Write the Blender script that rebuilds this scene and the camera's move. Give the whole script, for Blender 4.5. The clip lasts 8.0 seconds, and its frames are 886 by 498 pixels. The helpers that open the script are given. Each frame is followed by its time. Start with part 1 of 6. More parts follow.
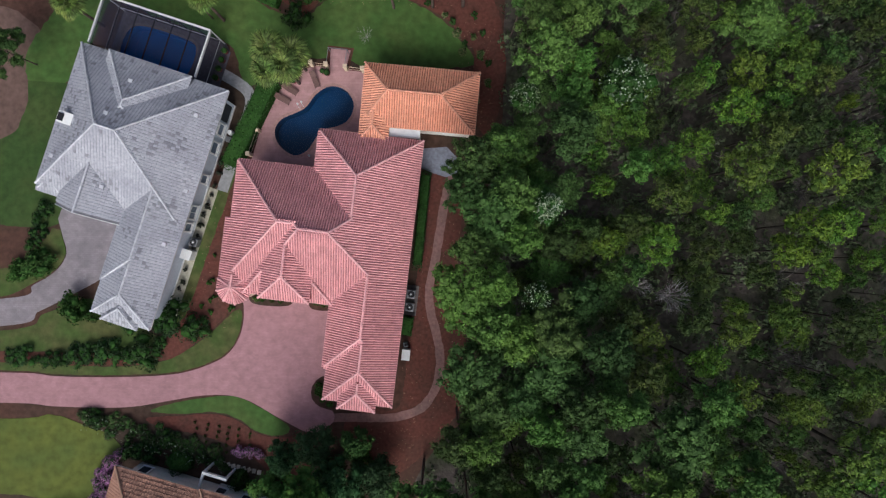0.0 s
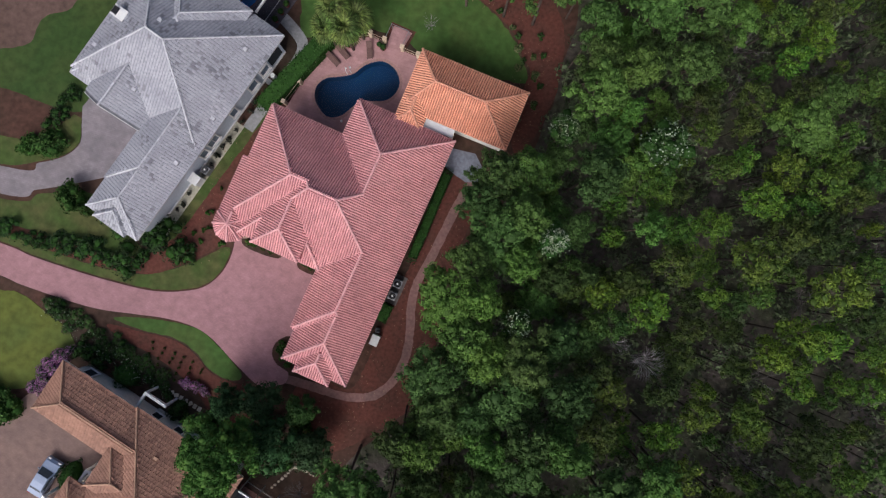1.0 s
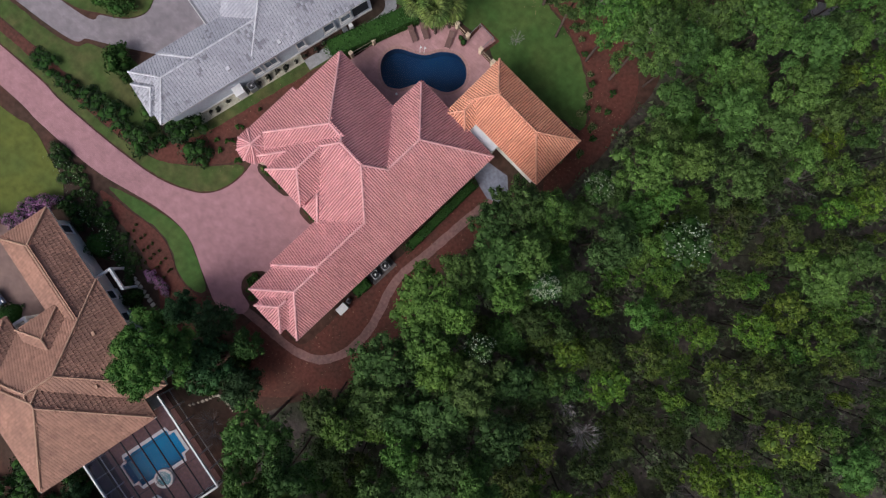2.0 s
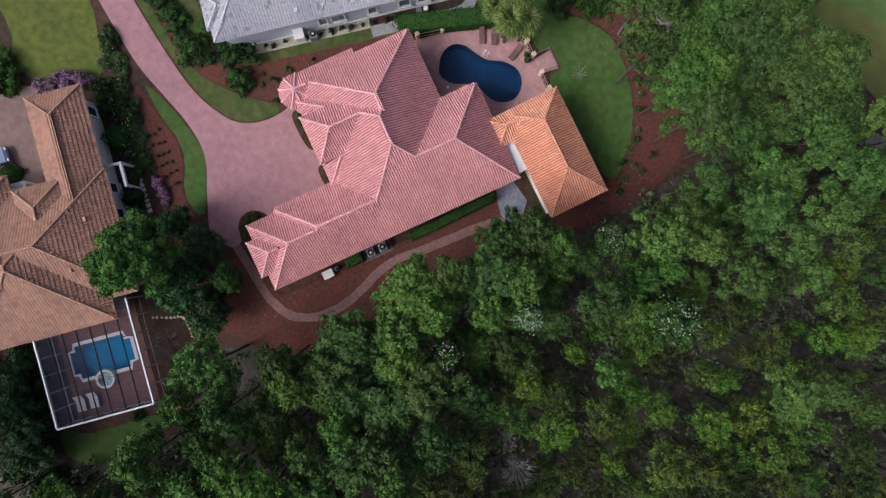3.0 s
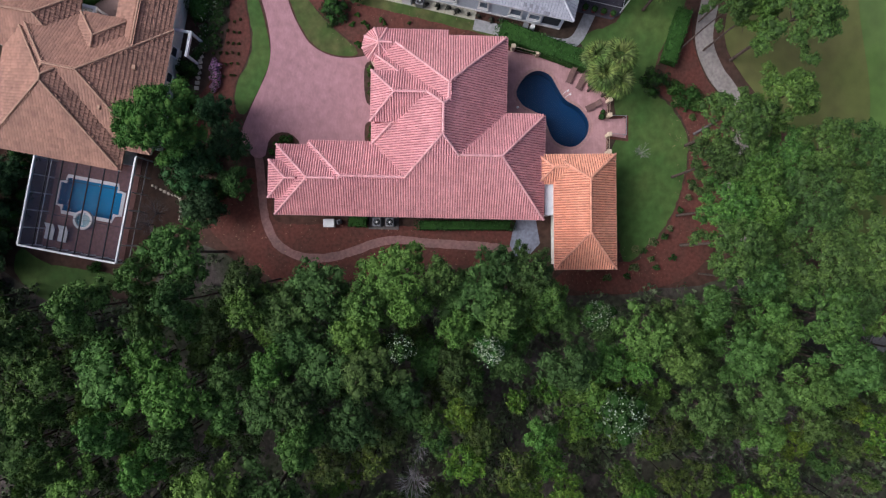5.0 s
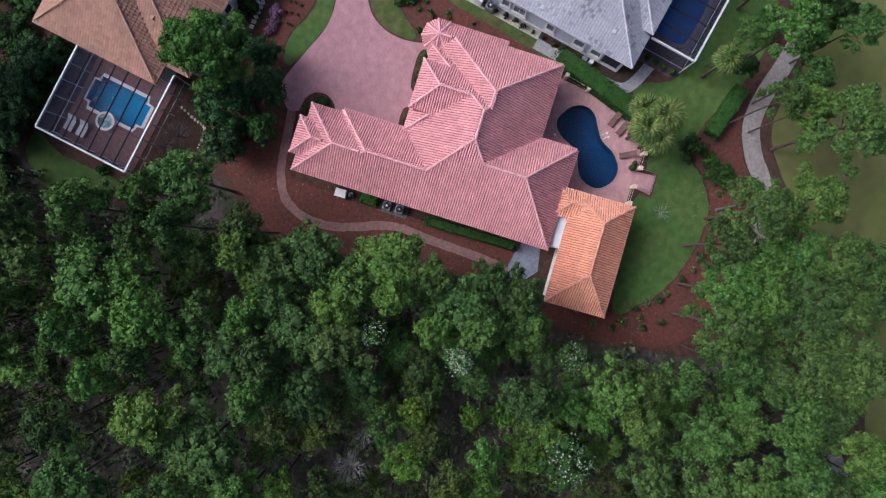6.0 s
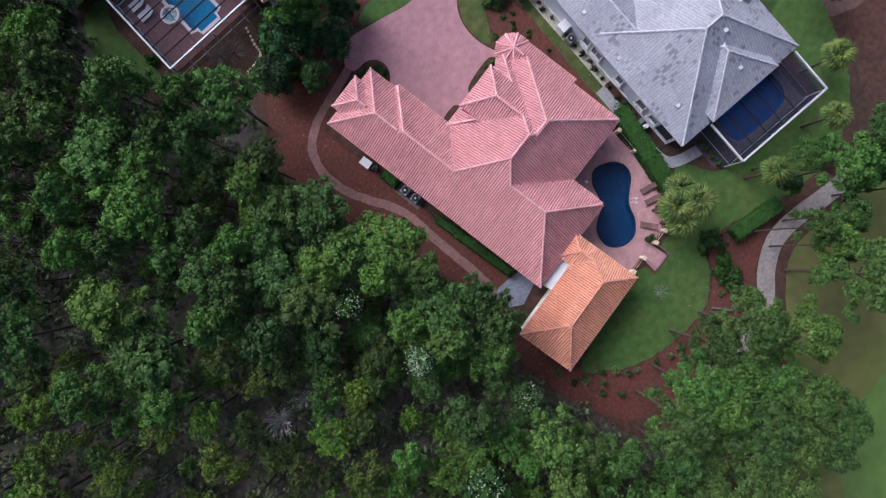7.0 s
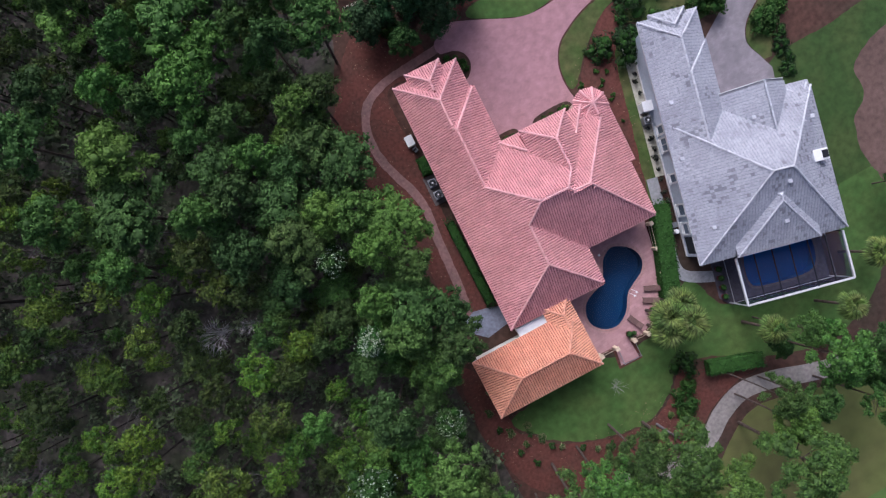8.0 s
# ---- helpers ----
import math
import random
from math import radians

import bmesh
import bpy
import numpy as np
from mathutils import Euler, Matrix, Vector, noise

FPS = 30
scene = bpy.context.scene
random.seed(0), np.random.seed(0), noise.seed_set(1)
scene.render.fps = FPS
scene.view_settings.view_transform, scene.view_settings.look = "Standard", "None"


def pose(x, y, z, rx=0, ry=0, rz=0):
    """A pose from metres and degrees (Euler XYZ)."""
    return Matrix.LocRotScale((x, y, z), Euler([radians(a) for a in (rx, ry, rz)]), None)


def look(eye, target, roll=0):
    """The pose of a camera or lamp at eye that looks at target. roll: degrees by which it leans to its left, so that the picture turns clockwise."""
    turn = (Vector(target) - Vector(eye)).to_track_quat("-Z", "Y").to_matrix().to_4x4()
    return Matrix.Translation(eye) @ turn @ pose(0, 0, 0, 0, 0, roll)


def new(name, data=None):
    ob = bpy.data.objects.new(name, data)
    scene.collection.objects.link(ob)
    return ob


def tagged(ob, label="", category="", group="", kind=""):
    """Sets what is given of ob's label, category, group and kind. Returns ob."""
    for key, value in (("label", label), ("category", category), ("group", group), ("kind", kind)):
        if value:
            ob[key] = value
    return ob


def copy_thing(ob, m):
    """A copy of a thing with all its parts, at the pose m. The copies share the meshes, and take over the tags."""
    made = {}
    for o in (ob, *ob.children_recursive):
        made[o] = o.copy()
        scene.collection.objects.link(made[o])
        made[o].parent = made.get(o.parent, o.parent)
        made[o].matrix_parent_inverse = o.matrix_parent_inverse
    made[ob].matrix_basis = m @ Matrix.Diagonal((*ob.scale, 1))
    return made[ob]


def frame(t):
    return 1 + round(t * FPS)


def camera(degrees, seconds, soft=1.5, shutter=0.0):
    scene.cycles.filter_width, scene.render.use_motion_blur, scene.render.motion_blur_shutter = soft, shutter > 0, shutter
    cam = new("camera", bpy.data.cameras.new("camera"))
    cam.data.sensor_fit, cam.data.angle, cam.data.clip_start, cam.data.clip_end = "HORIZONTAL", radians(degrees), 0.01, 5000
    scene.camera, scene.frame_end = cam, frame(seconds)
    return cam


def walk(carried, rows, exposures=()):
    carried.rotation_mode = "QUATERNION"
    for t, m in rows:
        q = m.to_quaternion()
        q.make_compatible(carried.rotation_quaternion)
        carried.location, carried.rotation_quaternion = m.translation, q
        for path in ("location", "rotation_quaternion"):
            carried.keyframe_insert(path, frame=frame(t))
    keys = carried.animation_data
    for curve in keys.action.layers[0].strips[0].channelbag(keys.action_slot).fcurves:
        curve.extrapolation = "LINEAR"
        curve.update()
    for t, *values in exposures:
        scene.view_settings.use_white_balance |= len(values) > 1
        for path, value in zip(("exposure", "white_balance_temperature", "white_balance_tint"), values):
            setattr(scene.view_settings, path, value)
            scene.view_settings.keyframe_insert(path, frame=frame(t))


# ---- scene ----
from mathutils.geometry import tessellate_polygon

cam = camera(81.0, 8.0, soft=1.25)
HEIGHT = 55.0
# seconds, lean about x, lean about y, heading (degrees): a hovering aircraft that turns on the spot
PATH = [
    (0.0, -0.02, 0.01, 0.0), (0.5, 0.02, 0.0, 6.95), (1.0, 0.14, -0.10, 17.25), (1.5, 0.38, -0.20, 28.49),
    (1.7, 0.48, -0.17, 33.3), (2.8, 0.53, -0.14, 55.1), (3.0, 0.52, -0.15, 58.42), (3.5, 0.49, -0.13, 65.6),
    (4.0, 0.48, -0.06, 72.16), (4.5, 0.52, -0.02, 78.2), (5.8, 0.53, 0.08, 96.7), (6.0, 0.52, 0.12, 100.6),
    (6.5, 0.51, 0.17, 110.03), (7.0, 0.46, 0.29, 120.75), (7.5, 0.37, 0.45, 133.15), (8.0, 0.28, 0.69, 146.9),
]
walk(cam, [(t, pose(0, 0, HEIGHT, ax, ay, 0) @ pose(0, 0, 0, 0, 0, spin)) for t, ax, ay, spin in PATH],
     exposures=[(0.0, -0.28, 5780, 6), (0.5, -0.34, 5900, 9), (1.5, -0.34, 5900, 10), (3.0, -0.22, 5800, 11), (4.5, -0.16, 5700, 11), (6.0, -0.04, 5480, 14), (8.0, -0.05, 5400, 16)])

# ---- light: thin overcast, the bright side of the sky to the south ----
SUN_ELEVATION, SUN_AZIMUTH = radians(43), radians(187)  # azimuth clockwise from +y
world = bpy.data.worlds.new("overcast_sky")
scene.world = world
world.use_nodes = True
wt = world.node_tree
sky = wt.nodes.new("ShaderNodeTexSky")
sky.sky_type, sky.sun_disc = "NISHITA", False
sky.sun_elevation, sky.sun_rotation = SUN_ELEVATION, SUN_AZIMUTH
sky.dust_density, sky.air_density, sky.ozone_density = 8.0, 0.6, 0.3
wt.nodes["Background"].inputs["Strength"].default_value = 0.150
wt.links.new(sky.outputs[0], wt.nodes["Background"].inputs["Color"])
sun = new("sun", bpy.data.lights.new("sun", "SUN"))
sun.data.energy, sun.data.angle, sun.data.color = 1.6, radians(28), (1.0, 0.97, 0.94)
sun_dir = Vector((math.sin(SUN_AZIMUTH) * math.cos(SUN_ELEVATION), math.cos(SUN_AZIMUTH) * math.cos(SUN_ELEVATION), math.sin(SUN_ELEVATION)))
sun.matrix_world = look(tuple(sun_dir * 100), (0, 0, 0))


# ---- materials ----
def mat(name, base, rough=0.8, scale=3.0, spread=0.35, bump=0.0, bump_scale=20.0, second=None, second_amount=0.5, second_scale=0.4,
        island=0.0, obj=0.0, metal=0.0, detail=6.0, coat=0.0, specks=0.0, gloss=0.2):
    """Principled surface: base colour varied by fine noise, a second colour in large patches, per-piece and per-object value shifts, and relief."""
    m = bpy.data.materials.new(name)
    m.use_nodes = True
    n, l = m.node_tree.nodes, m.node_tree.links
    b = n["Principled BSDF"]
    b.inputs["Roughness"].default_value, b.inputs["Metallic"].default_value = rough, metal
    b.inputs["Coat Weight"].default_value, b.inputs["Specular IOR Level"].default_value = coat, gloss
    geo = n.new("ShaderNodeNewGeometry")
    fine = n.new("ShaderNodeTexNoise")
    fine.inputs["Scale"].default_value, fine.inputs["Detail"].default_value = scale, detail
    l.new(geo.outputs["Position"], fine.inputs["Vector"])
    ramp = n.new("ShaderNodeMapRange")
    ramp.inputs["From Min"].default_value, ramp.inputs["From Max"].default_value = 0.3, 0.7
    ramp.inputs["To Min"].default_value, ramp.inputs["To Max"].default_value = 1 - spread, 1 + spread
    l.new(fine.outputs["Fac"], ramp.inputs["Value"])
    value = ramp.outputs[0]

    def times(a, src, amount):
        r = n.new("ShaderNodeMapRange")
        r.inputs["To Min"].default_value, r.inputs["To Max"].default_value = 1 - amount, 1 + amount
        l.new(src, r.inputs["Value"])
        k = n.new("ShaderNodeMath")
        k.operation = "MULTIPLY"
        l.new(a, k.inputs[0]), l.new(r.outputs[0], k.inputs[1])
        return k.outputs[0]

    if island:
        value = times(value, geo.outputs["Random Per Island"], island)
    if obj:
        info = n.new("ShaderNodeObjectInfo")
        value = times(value, info.outputs["Random"], obj)
    if specks:
        # single weathered pieces, in patches; on grey tiles they also paint row shadows
        patch = n.new("ShaderNodeTexNoise")
        patch.inputs["Scale"].default_value, patch.inputs["Detail"].default_value = 0.35, 3.0
        l.new(geo.outputs["Position"], patch.inputs["Vector"])
        add = n.new("ShaderNodeMath")
        add.operation = "MULTIPLY_ADD"
        add.inputs[1].default_value = 1.1
        l.new(patch.outputs["Fac"], add.inputs[0]), l.new(geo.outputs["Random Per Island"], add.inputs[2])
        r = n.new("ShaderNodeMapRange")
        r.inputs["From Min"].default_value, r.inputs["From Max"].default_value = 1.44, 1.58
        r.inputs["To Min"].default_value, r.inputs["To Max"].default_value = 1.0, 1 - specks
        l.new(add.outputs[0], r.inputs["Value"])
        k = n.new("ShaderNodeMath")
        k.operation = "MULTIPLY"
        l.new(value, k.inputs[0]), l.new(r.outputs[0], k.inputs[1])
        value = k.outputs[0]
    col = n.new("ShaderNodeRGB")
    col.outputs[0].default_value = (*base, 1)
    colour = col.outputs[0]
    if second:
        big = n.new("ShaderNodeTexNoise")
        big.inputs["Scale"].default_value, big.inputs["Detail"].default_value = second_scale, 5.0
        l.new(geo.outputs["Position"], big.inputs["Vector"])
        r = n.new("ShaderNodeMapRange")
        r.inputs["From Min"].default_value, r.inputs["From Max"].default_value = 0.42, 0.62
        r.inputs["To Max"].default_value = second_amount
        l.new(big.outputs["Fac"], r.inputs["Value"])
        mix = n.new("ShaderNodeMix")
        mix.data_type = "RGBA"
        l.new(r.outputs[0], mix.inputs["Factor"])
        l.new(colour, mix.inputs["A"])
        mix.inputs["B"].default_value = (*second, 1)
        colour = mix.outputs["Result"]
    hsv = n.new("ShaderNodeHueSaturation")
    l.new(colour, hsv.inputs["Color"]), l.new(value, hsv.inputs["Value"])
    l.new(hsv.outputs[0], b.inputs["Base Color"])
    if bump:
        rel = n.new("ShaderNodeTexNoise")
        rel.inputs["Scale"].default_value, rel.inputs["Detail"].default_value = bump_scale, 4.0
        l.new(geo.outputs["Position"], rel.inputs["Vector"])
        bp = n.new("ShaderNodeBump")
        bp.inputs["Strength"].default_value, bp.inputs["Distance"].default_value = 0.6, bump
        l.new(rel.outputs["Fac"], bp.inputs["Height"])
        l.new(bp.outputs[0], b.inputs["Normal"])
    return m


def pavers(name, base, dark, size):
    """Small concrete pavers: a brick pattern of joints over varied tones."""
    m = mat(name, base, 0.85, 1.2, 0.14, 0.01, 12.0, dark, 0.45, 0.25)
    n, l = m.node_tree.nodes, m.node_tree.links
    b = n["Principled BSDF"]
    link = b.inputs["Base Color"].links[0]
    src = link.from_socket
    geo = n.new("ShaderNodeNewGeometry")
    brick = n.new("ShaderNodeTexBrick")
    brick.inputs["Scale"].default_value = 1.0
    brick.inputs["Brick Width"].default_value, brick.inputs["Row Height"].default_value = size * 2, size
    brick.inputs["Mortar Size"].default_value = 0.012
    brick.inputs["Color1"].default_value, brick.inputs["Color2"].default_value, brick.inputs["Mortar"].default_value = (0.93, 0.92, 0.92, 1), (1.06, 1.05, 1.05, 1), (0.86, 0.85, 0.84, 1)
    l.new(geo.outputs["Position"], brick.inputs["Vector"])
    mul = n.new("ShaderNodeMix")
    mul.data_type, mul.blend_type = "RGBA", "MULTIPLY"
    mul.inputs["Factor"].default_value = 1.0
    l.new(src, mul.inputs["A"]), l.new(brick.outputs["Color"], mul.inputs["B"])
    l.new(mul.outputs["Result"], b.inputs["Base Color"])
    return m


def leaf_mat(name, base, tip, spread=0.35, obj=0.3):
    """Foliage: per-leaf and per-plant tone, a little light through the leaf."""
    m = mat(name, base, 0.6, 1.6, 0.25, second=tip, second_amount=0.8, second_scale=0.9, island=spread, obj=obj, bump=0.06, bump_scale=9.0, gloss=0.08)
    n, l = m.node_tree.nodes, m.node_tree.links
    b = n["Principled BSDF"]
    # each plant leans to its own hue and strength of green
    hsv, info = b.inputs["Base Color"].links[0].from_node, n.new("ShaderNodeObjectInfo")
    wide = n.new("ShaderNodeTexWhiteNoise")
    wide.noise_dimensions = "1D"
    l.new(info.outputs["Random"], wide.inputs["W"])
    for name_in, lo, hi, src in (("Hue", 0.5 - 0.05 * obj, 0.5 + 0.04 * obj, wide.outputs["Value"]), ("Saturation", 1.0 - 0.2 * obj, 1.0 + 0.2 * obj, info.outputs["Random"])):
        r = n.new("ShaderNodeMapRange")
        r.inputs["To Min"].default_value, r.inputs["To Max"].default_value = lo, hi
        l.new(src, r.inputs["Value"]), l.new(r.outputs[0], hsv.inputs[name_in])
    return m


def screen_mat(name, tone, cover):
    """Insect screen: a fine weave, mostly see-through."""
    m = bpy.data.materials.new(name)
    m.use_nodes = True
    n, l = m.node_tree.nodes, m.node_tree.links
    b = n["Principled BSDF"]
    b.inputs["Base Color"].default_value, b.inputs["Roughness"].default_value = (*tone, 1), 0.7
    b.inputs["Specular IOR Level"].default_value = 0.15
    clear = n.new("ShaderNodeBsdfTransparent")
    mix = n.new("ShaderNodeMixShader")
    mix.inputs[0].default_value = cover
    l.new(clear.outputs[0], mix.inputs[1]), l.new(b.outputs[0], mix.inputs[2])
    l.new(mix.outputs[0], n["Material Output"].inputs["Surface"])
    return m


def water_mat(name, tint, ior=1.33):
    m = bpy.data.materials.new(name)
    m.use_nodes = True
    n, l = m.node_tree.nodes, m.node_tree.links
    b = n["Principled BSDF"]
    b.inputs["Base Color"].default_value = (*tint, 1)
    b.inputs["Roughness"].default_value, b.inputs["IOR"].default_value, b.inputs["Transmission Weight"].default_value = 0.03, ior, 1.0
    geo = n.new("ShaderNodeNewGeometry")
    nz = n.new("ShaderNodeTexNoise")
    nz.inputs["Scale"].default_value = 2.5
    l.new(geo.outputs["Position"], nz.inputs["Vector"])
    bp = n.new("ShaderNodeBump")
    bp.inputs["Strength"].default_value, bp.inputs["Distance"].default_value = 0.15, 0.03
    l.new(nz.outputs["Fac"], bp.inputs["Height"]), l.new(bp.outputs[0], b.inputs["Normal"])
    return m


M_GROUND = mat("pine_straw_soil", (0.075, 0.038, 0.028), 0.95, 1.6, 0.3, 0.05, 9.0, (0.045, 0.036, 0.026), 0.75, 0.12)
M_FLOOR = mat("forest_litter", (0.084, 0.070, 0.063), 0.95, 1.6, 0.4, 0.12, 3.0, (0.050, 0.056, 0.032), 0.9, 0.3)
M_MULCH = mat("red_mulch", (0.112, 0.041, 0.031), 0.95, 3.0, 0.25, 0.03, 12.0, (0.080, 0.040, 0.030), 0.6, 0.4)
M_LAWN = mat("lawn_grass", (0.056, 0.090, 0.022), 0.9, 1.2, 0.28, 0.04, 25.0, (0.092, 0.092, 0.034), 0.8, 0.32)
# copy of the lawn grass with shade put into its tone
M_LAWN_SHADED = mat("shaded_lawn_grass", (0.054, 0.108, 0.025), 0.9, 1.2, 0.22, 0.04, 25.0, (0.080, 0.114, 0.030), 0.6, 0.25)
M_LAWN_DRY = mat("yellowing_lawn_grass", (0.105, 0.125, 0.025), 0.9, 1.2, 0.25, 0.04, 25.0, (0.075, 0.105, 0.025), 0.7, 0.3)
M_FAIRWAY = mat("fairway_grass", (0.110, 0.128, 0.036), 0.9, 0.5, 0.15, 0.04, 20.0, (0.122, 0.110, 0.044), 0.6, 0.09)
M_DRIVE = pavers("pink_pavers", (0.370, 0.206, 0.222), (0.318, 0.178, 0.192), 0.14)
M_COURT_GREY = pavers("grey_pavers", (0.25, 0.225, 0.24), (0.15, 0.135, 0.15), 0.2)
M_DRIVE_BROWN = pavers("brown_pavers", (0.22, 0.15, 0.13), (0.17, 0.12, 0.11), 0.14)
M_PATH = mat("path_concrete", (0.235, 0.132, 0.122), 0.9, 3.0, 0.2, 0.01, 20.0, (0.15, 0.10, 0.09), 0.6, 0.5)
M_DECK = pavers("pool_deck_pavers", (0.42, 0.245, 0.245), (0.33, 0.195, 0.195), 0.3)
M_COPING = mat("coping_stone", (0.33, 0.20, 0.19), 0.8, 5.0, 0.2)
M_CONCRETE = mat("grey_concrete", (0.30, 0.30, 0.31), 0.9, 3.0, 0.2, 0.01, 20.0, (0.23, 0.23, 0.23), 0.6, 0.6)
M_DARKPAD = mat("stained_concrete", (0.13, 0.115, 0.11), 0.9, 3.0, 0.25, 0.01, 20.0)
M_SLAB = mat("bluish_concrete", (0.22, 0.235, 0.29), 0.9, 3.0, 0.2, 0.01, 20.0, (0.17, 0.175, 0.21), 0.6, 0.6)
M_CART = mat("cart_path_concrete", (0.27, 0.24, 0.22), 0.9, 3.0, 0.2, 0.01, 20.0, (0.2, 0.18, 0.16), 0.6, 0.5)
M_TILE = mat("pink_clay_tile", (0.66, 0.320, 0.330), 0.62, 1.0, 0.12, second=(0.56, 0.255, 0.268), second_amount=0.5, second_scale=0.25, island=0.09)
M_DECKING = mat("roof_underlay_red", (0.20, 0.055, 0.062), 0.9, 2.0, 0.2)
M_CAP = mat("pale_clay_ridge_tile", (0.66, 0.36, 0.365), 0.75, 3.0, 0.15, island=0.1)
M_TILE_ORANGE = mat("orange_clay_tile", (0.76, 0.365, 0.245), 0.58, 1.0, 0.10, second=(0.66, 0.28, 0.18), second_amount=0.6, second_scale=0.3, island=0.09)
M_DECKING_ORANGE = mat("roof_underlay_orange", (0.28, 0.075, 0.05), 0.9, 2.0, 0.2)
M_CAP_ORANGE = mat("orange_ridge_tile", (0.60, 0.29, 0.20), 0.75, 3.0, 0.2, island=0.15)
# specks: weathering, and shadow lines between tile rows put into the colour
M_TILE_GREY = mat("weathered_grey_tile", (0.395, 0.40, 0.44), 0.85, 5.0, 0.16, second=(0.30, 0.305, 0.345), second_amount=0.7, second_scale=0.3, island=0.06, specks=0.42)
M_DECKING_GREY = mat("roof_underlay_grey", (0.20, 0.20, 0.22), 0.9, 2.0, 0.2)
M_CAP_GREY = mat("pale_grey_ridge_tile", (0.50, 0.505, 0.54), 0.8, 3.0, 0.15, island=0.12)
M_TILE_BROWN = mat("brown_concrete_tile", (0.35, 0.190, 0.135), 0.7, 1.2, 0.14, second=(0.24, 0.135, 0.100), second_amount=0.65, second_scale=0.22, island=0.12, specks=0.3)
M_DECKING_BROWN = mat("roof_underlay_brown", (0.17, 0.09, 0.07), 0.9, 2.0, 0.2)
M_CAP_BROWN = mat("tan_ridge_tile", (0.40, 0.25, 0.175), 0.8, 3.0, 0.15, island=0.1)
M_STUCCO = mat("cream_stucco", (0.74, 0.71, 0.64), 0.9, 4.0, 0.08, 0.01, 40.0)
M_STUCCO_PINK = mat("peach_stucco", (0.55, 0.38, 0.30), 0.9, 4.0, 0.12, 0.01, 40.0)
M_STUCCO_BLUE = mat("blue_grey_stucco", (0.56, 0.61, 0.68), 0.9, 4.0, 0.08, 0.01, 40.0)
M_WHITE = mat("white_paint", (0.78, 0.78, 0.77), 0.5, 4.0, 0.06, gloss=0.5)
M_ALU = mat("white_aluminium", (0.58, 0.58, 0.58), 0.4, 4.0, 0.06, gloss=0.5)
M_BRONZE = mat("dark_bronze_aluminium", (0.022, 0.022, 0.026), 0.55, 4.0, 0.1)
M_BRONZE.node_tree.nodes["Principled BSDF"].inputs["Specular IOR Level"].default_value = 0.1
M_GLASS = mat("window_glass", (0.04, 0.05, 0.06), 0.06, 4.0, 0.1, gloss=0.5)
M_METAL = mat("galvanised_metal", (0.24, 0.245, 0.26), 0.5, 6.0, 0.15, metal=0.4, gloss=0.5)
M_FLATROOF = mat("white_membrane", (0.66, 0.66, 0.68), 0.6, 2.0, 0.08)
M_DARK = mat("dark_rubber", (0.025, 0.025, 0.027), 0.7, 5.0, 0.2)
M_POST = mat("cream_post", (0.62, 0.50, 0.36), 0.85, 6.0, 0.12)
M_SLING = mat("brown_sling", (0.15, 0.09, 0.08), 0.8, 10.0, 0.2)
M_STONE = mat("pale_stepping_stone", (0.60, 0.52, 0.42), 0.9, 4.0, 0.2, obj=0.2)
M_BARK = mat("pine_bark", (0.085, 0.062, 0.052), 0.95, 3.0, 0.35, 0.03, 8.0)
M_DEADWOOD = mat("bleached_dead_wood", (0.33, 0.31, 0.31), 0.9, 4.0, 0.25)
M_TWIG = mat("grey_twigs", (0.13, 0.115, 0.115), 0.95, 4.0, 0.25)
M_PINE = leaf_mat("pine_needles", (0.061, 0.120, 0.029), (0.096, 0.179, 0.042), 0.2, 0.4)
M_SLIMBARK = mat("dark_bark", (0.045, 0.038, 0.032), 0.95, 3.0, 0.3)
M_UNDER = leaf_mat("undergrowth_leaves", (0.080, 0.108, 0.056), (0.100, 0.124, 0.062))
# core tones: shade inside crowns, shrubs and hedges put into dark leaf colours
M_CORE_SHADE = mat("inner_leaf_shade", (0.030, 0.074, 0.016), 0.9, 3.0, 0.3, obj=0.2, gloss=0.05)
M_PINE_SHADE = leaf_mat("pine_needles_in_shade", (0.040, 0.079, 0.020), (0.060, 0.112, 0.027), 0.25, 0.4)
M_LIGHT_SHADE = leaf_mat("light_needles_in_shade", (0.034, 0.066, 0.019), (0.052, 0.092, 0.026), 0.25, 0.3)
M_YELLOW_SHADE = leaf_mat("yellow_leaves_in_shade", (0.030, 0.058, 0.015), (0.054, 0.086, 0.020), 0.25, 0.5)
# light green copy of the pine needles, sunlight put into the colour as well
M_PINE_SUNLIT = leaf_mat("sunlit_pine_needles", (0.059, 0.118, 0.027), (0.095, 0.168, 0.038), 0.2, 0.3)
M_YELLOW = leaf_mat("yellow_green_leaves", (0.054, 0.100, 0.020), (0.102, 0.156, 0.030), 0.2, 0.5)
M_OAK = leaf_mat("broad_green_leaves", (0.035, 0.084, 0.021), (0.054, 0.122, 0.028), 0.2)
M_DARKTREE = leaf_mat("dark_broad_leaves", (0.026, 0.058, 0.022), (0.040, 0.080, 0.030))
M_SHRUB = leaf_mat("shrub_leaves", (0.038, 0.078, 0.018), (0.058, 0.106, 0.024))
M_DARKSHRUB = leaf_mat("dark_shrub_leaves", (0.024, 0.050, 0.018), (0.038, 0.068, 0.026))
M_HEDGE = leaf_mat("hedge_leaves", (0.026, 0.068, 0.017), (0.038, 0.090, 0.022), obj=0.1)
M_PALM = leaf_mat("palm_leaves", (0.080, 0.126, 0.032), (0.128, 0.160, 0.046), 0.45)
M_BLOSSOM = leaf_mat("white_blossom", (0.36, 0.42, 0.30), (0.12, 0.20, 0.06))
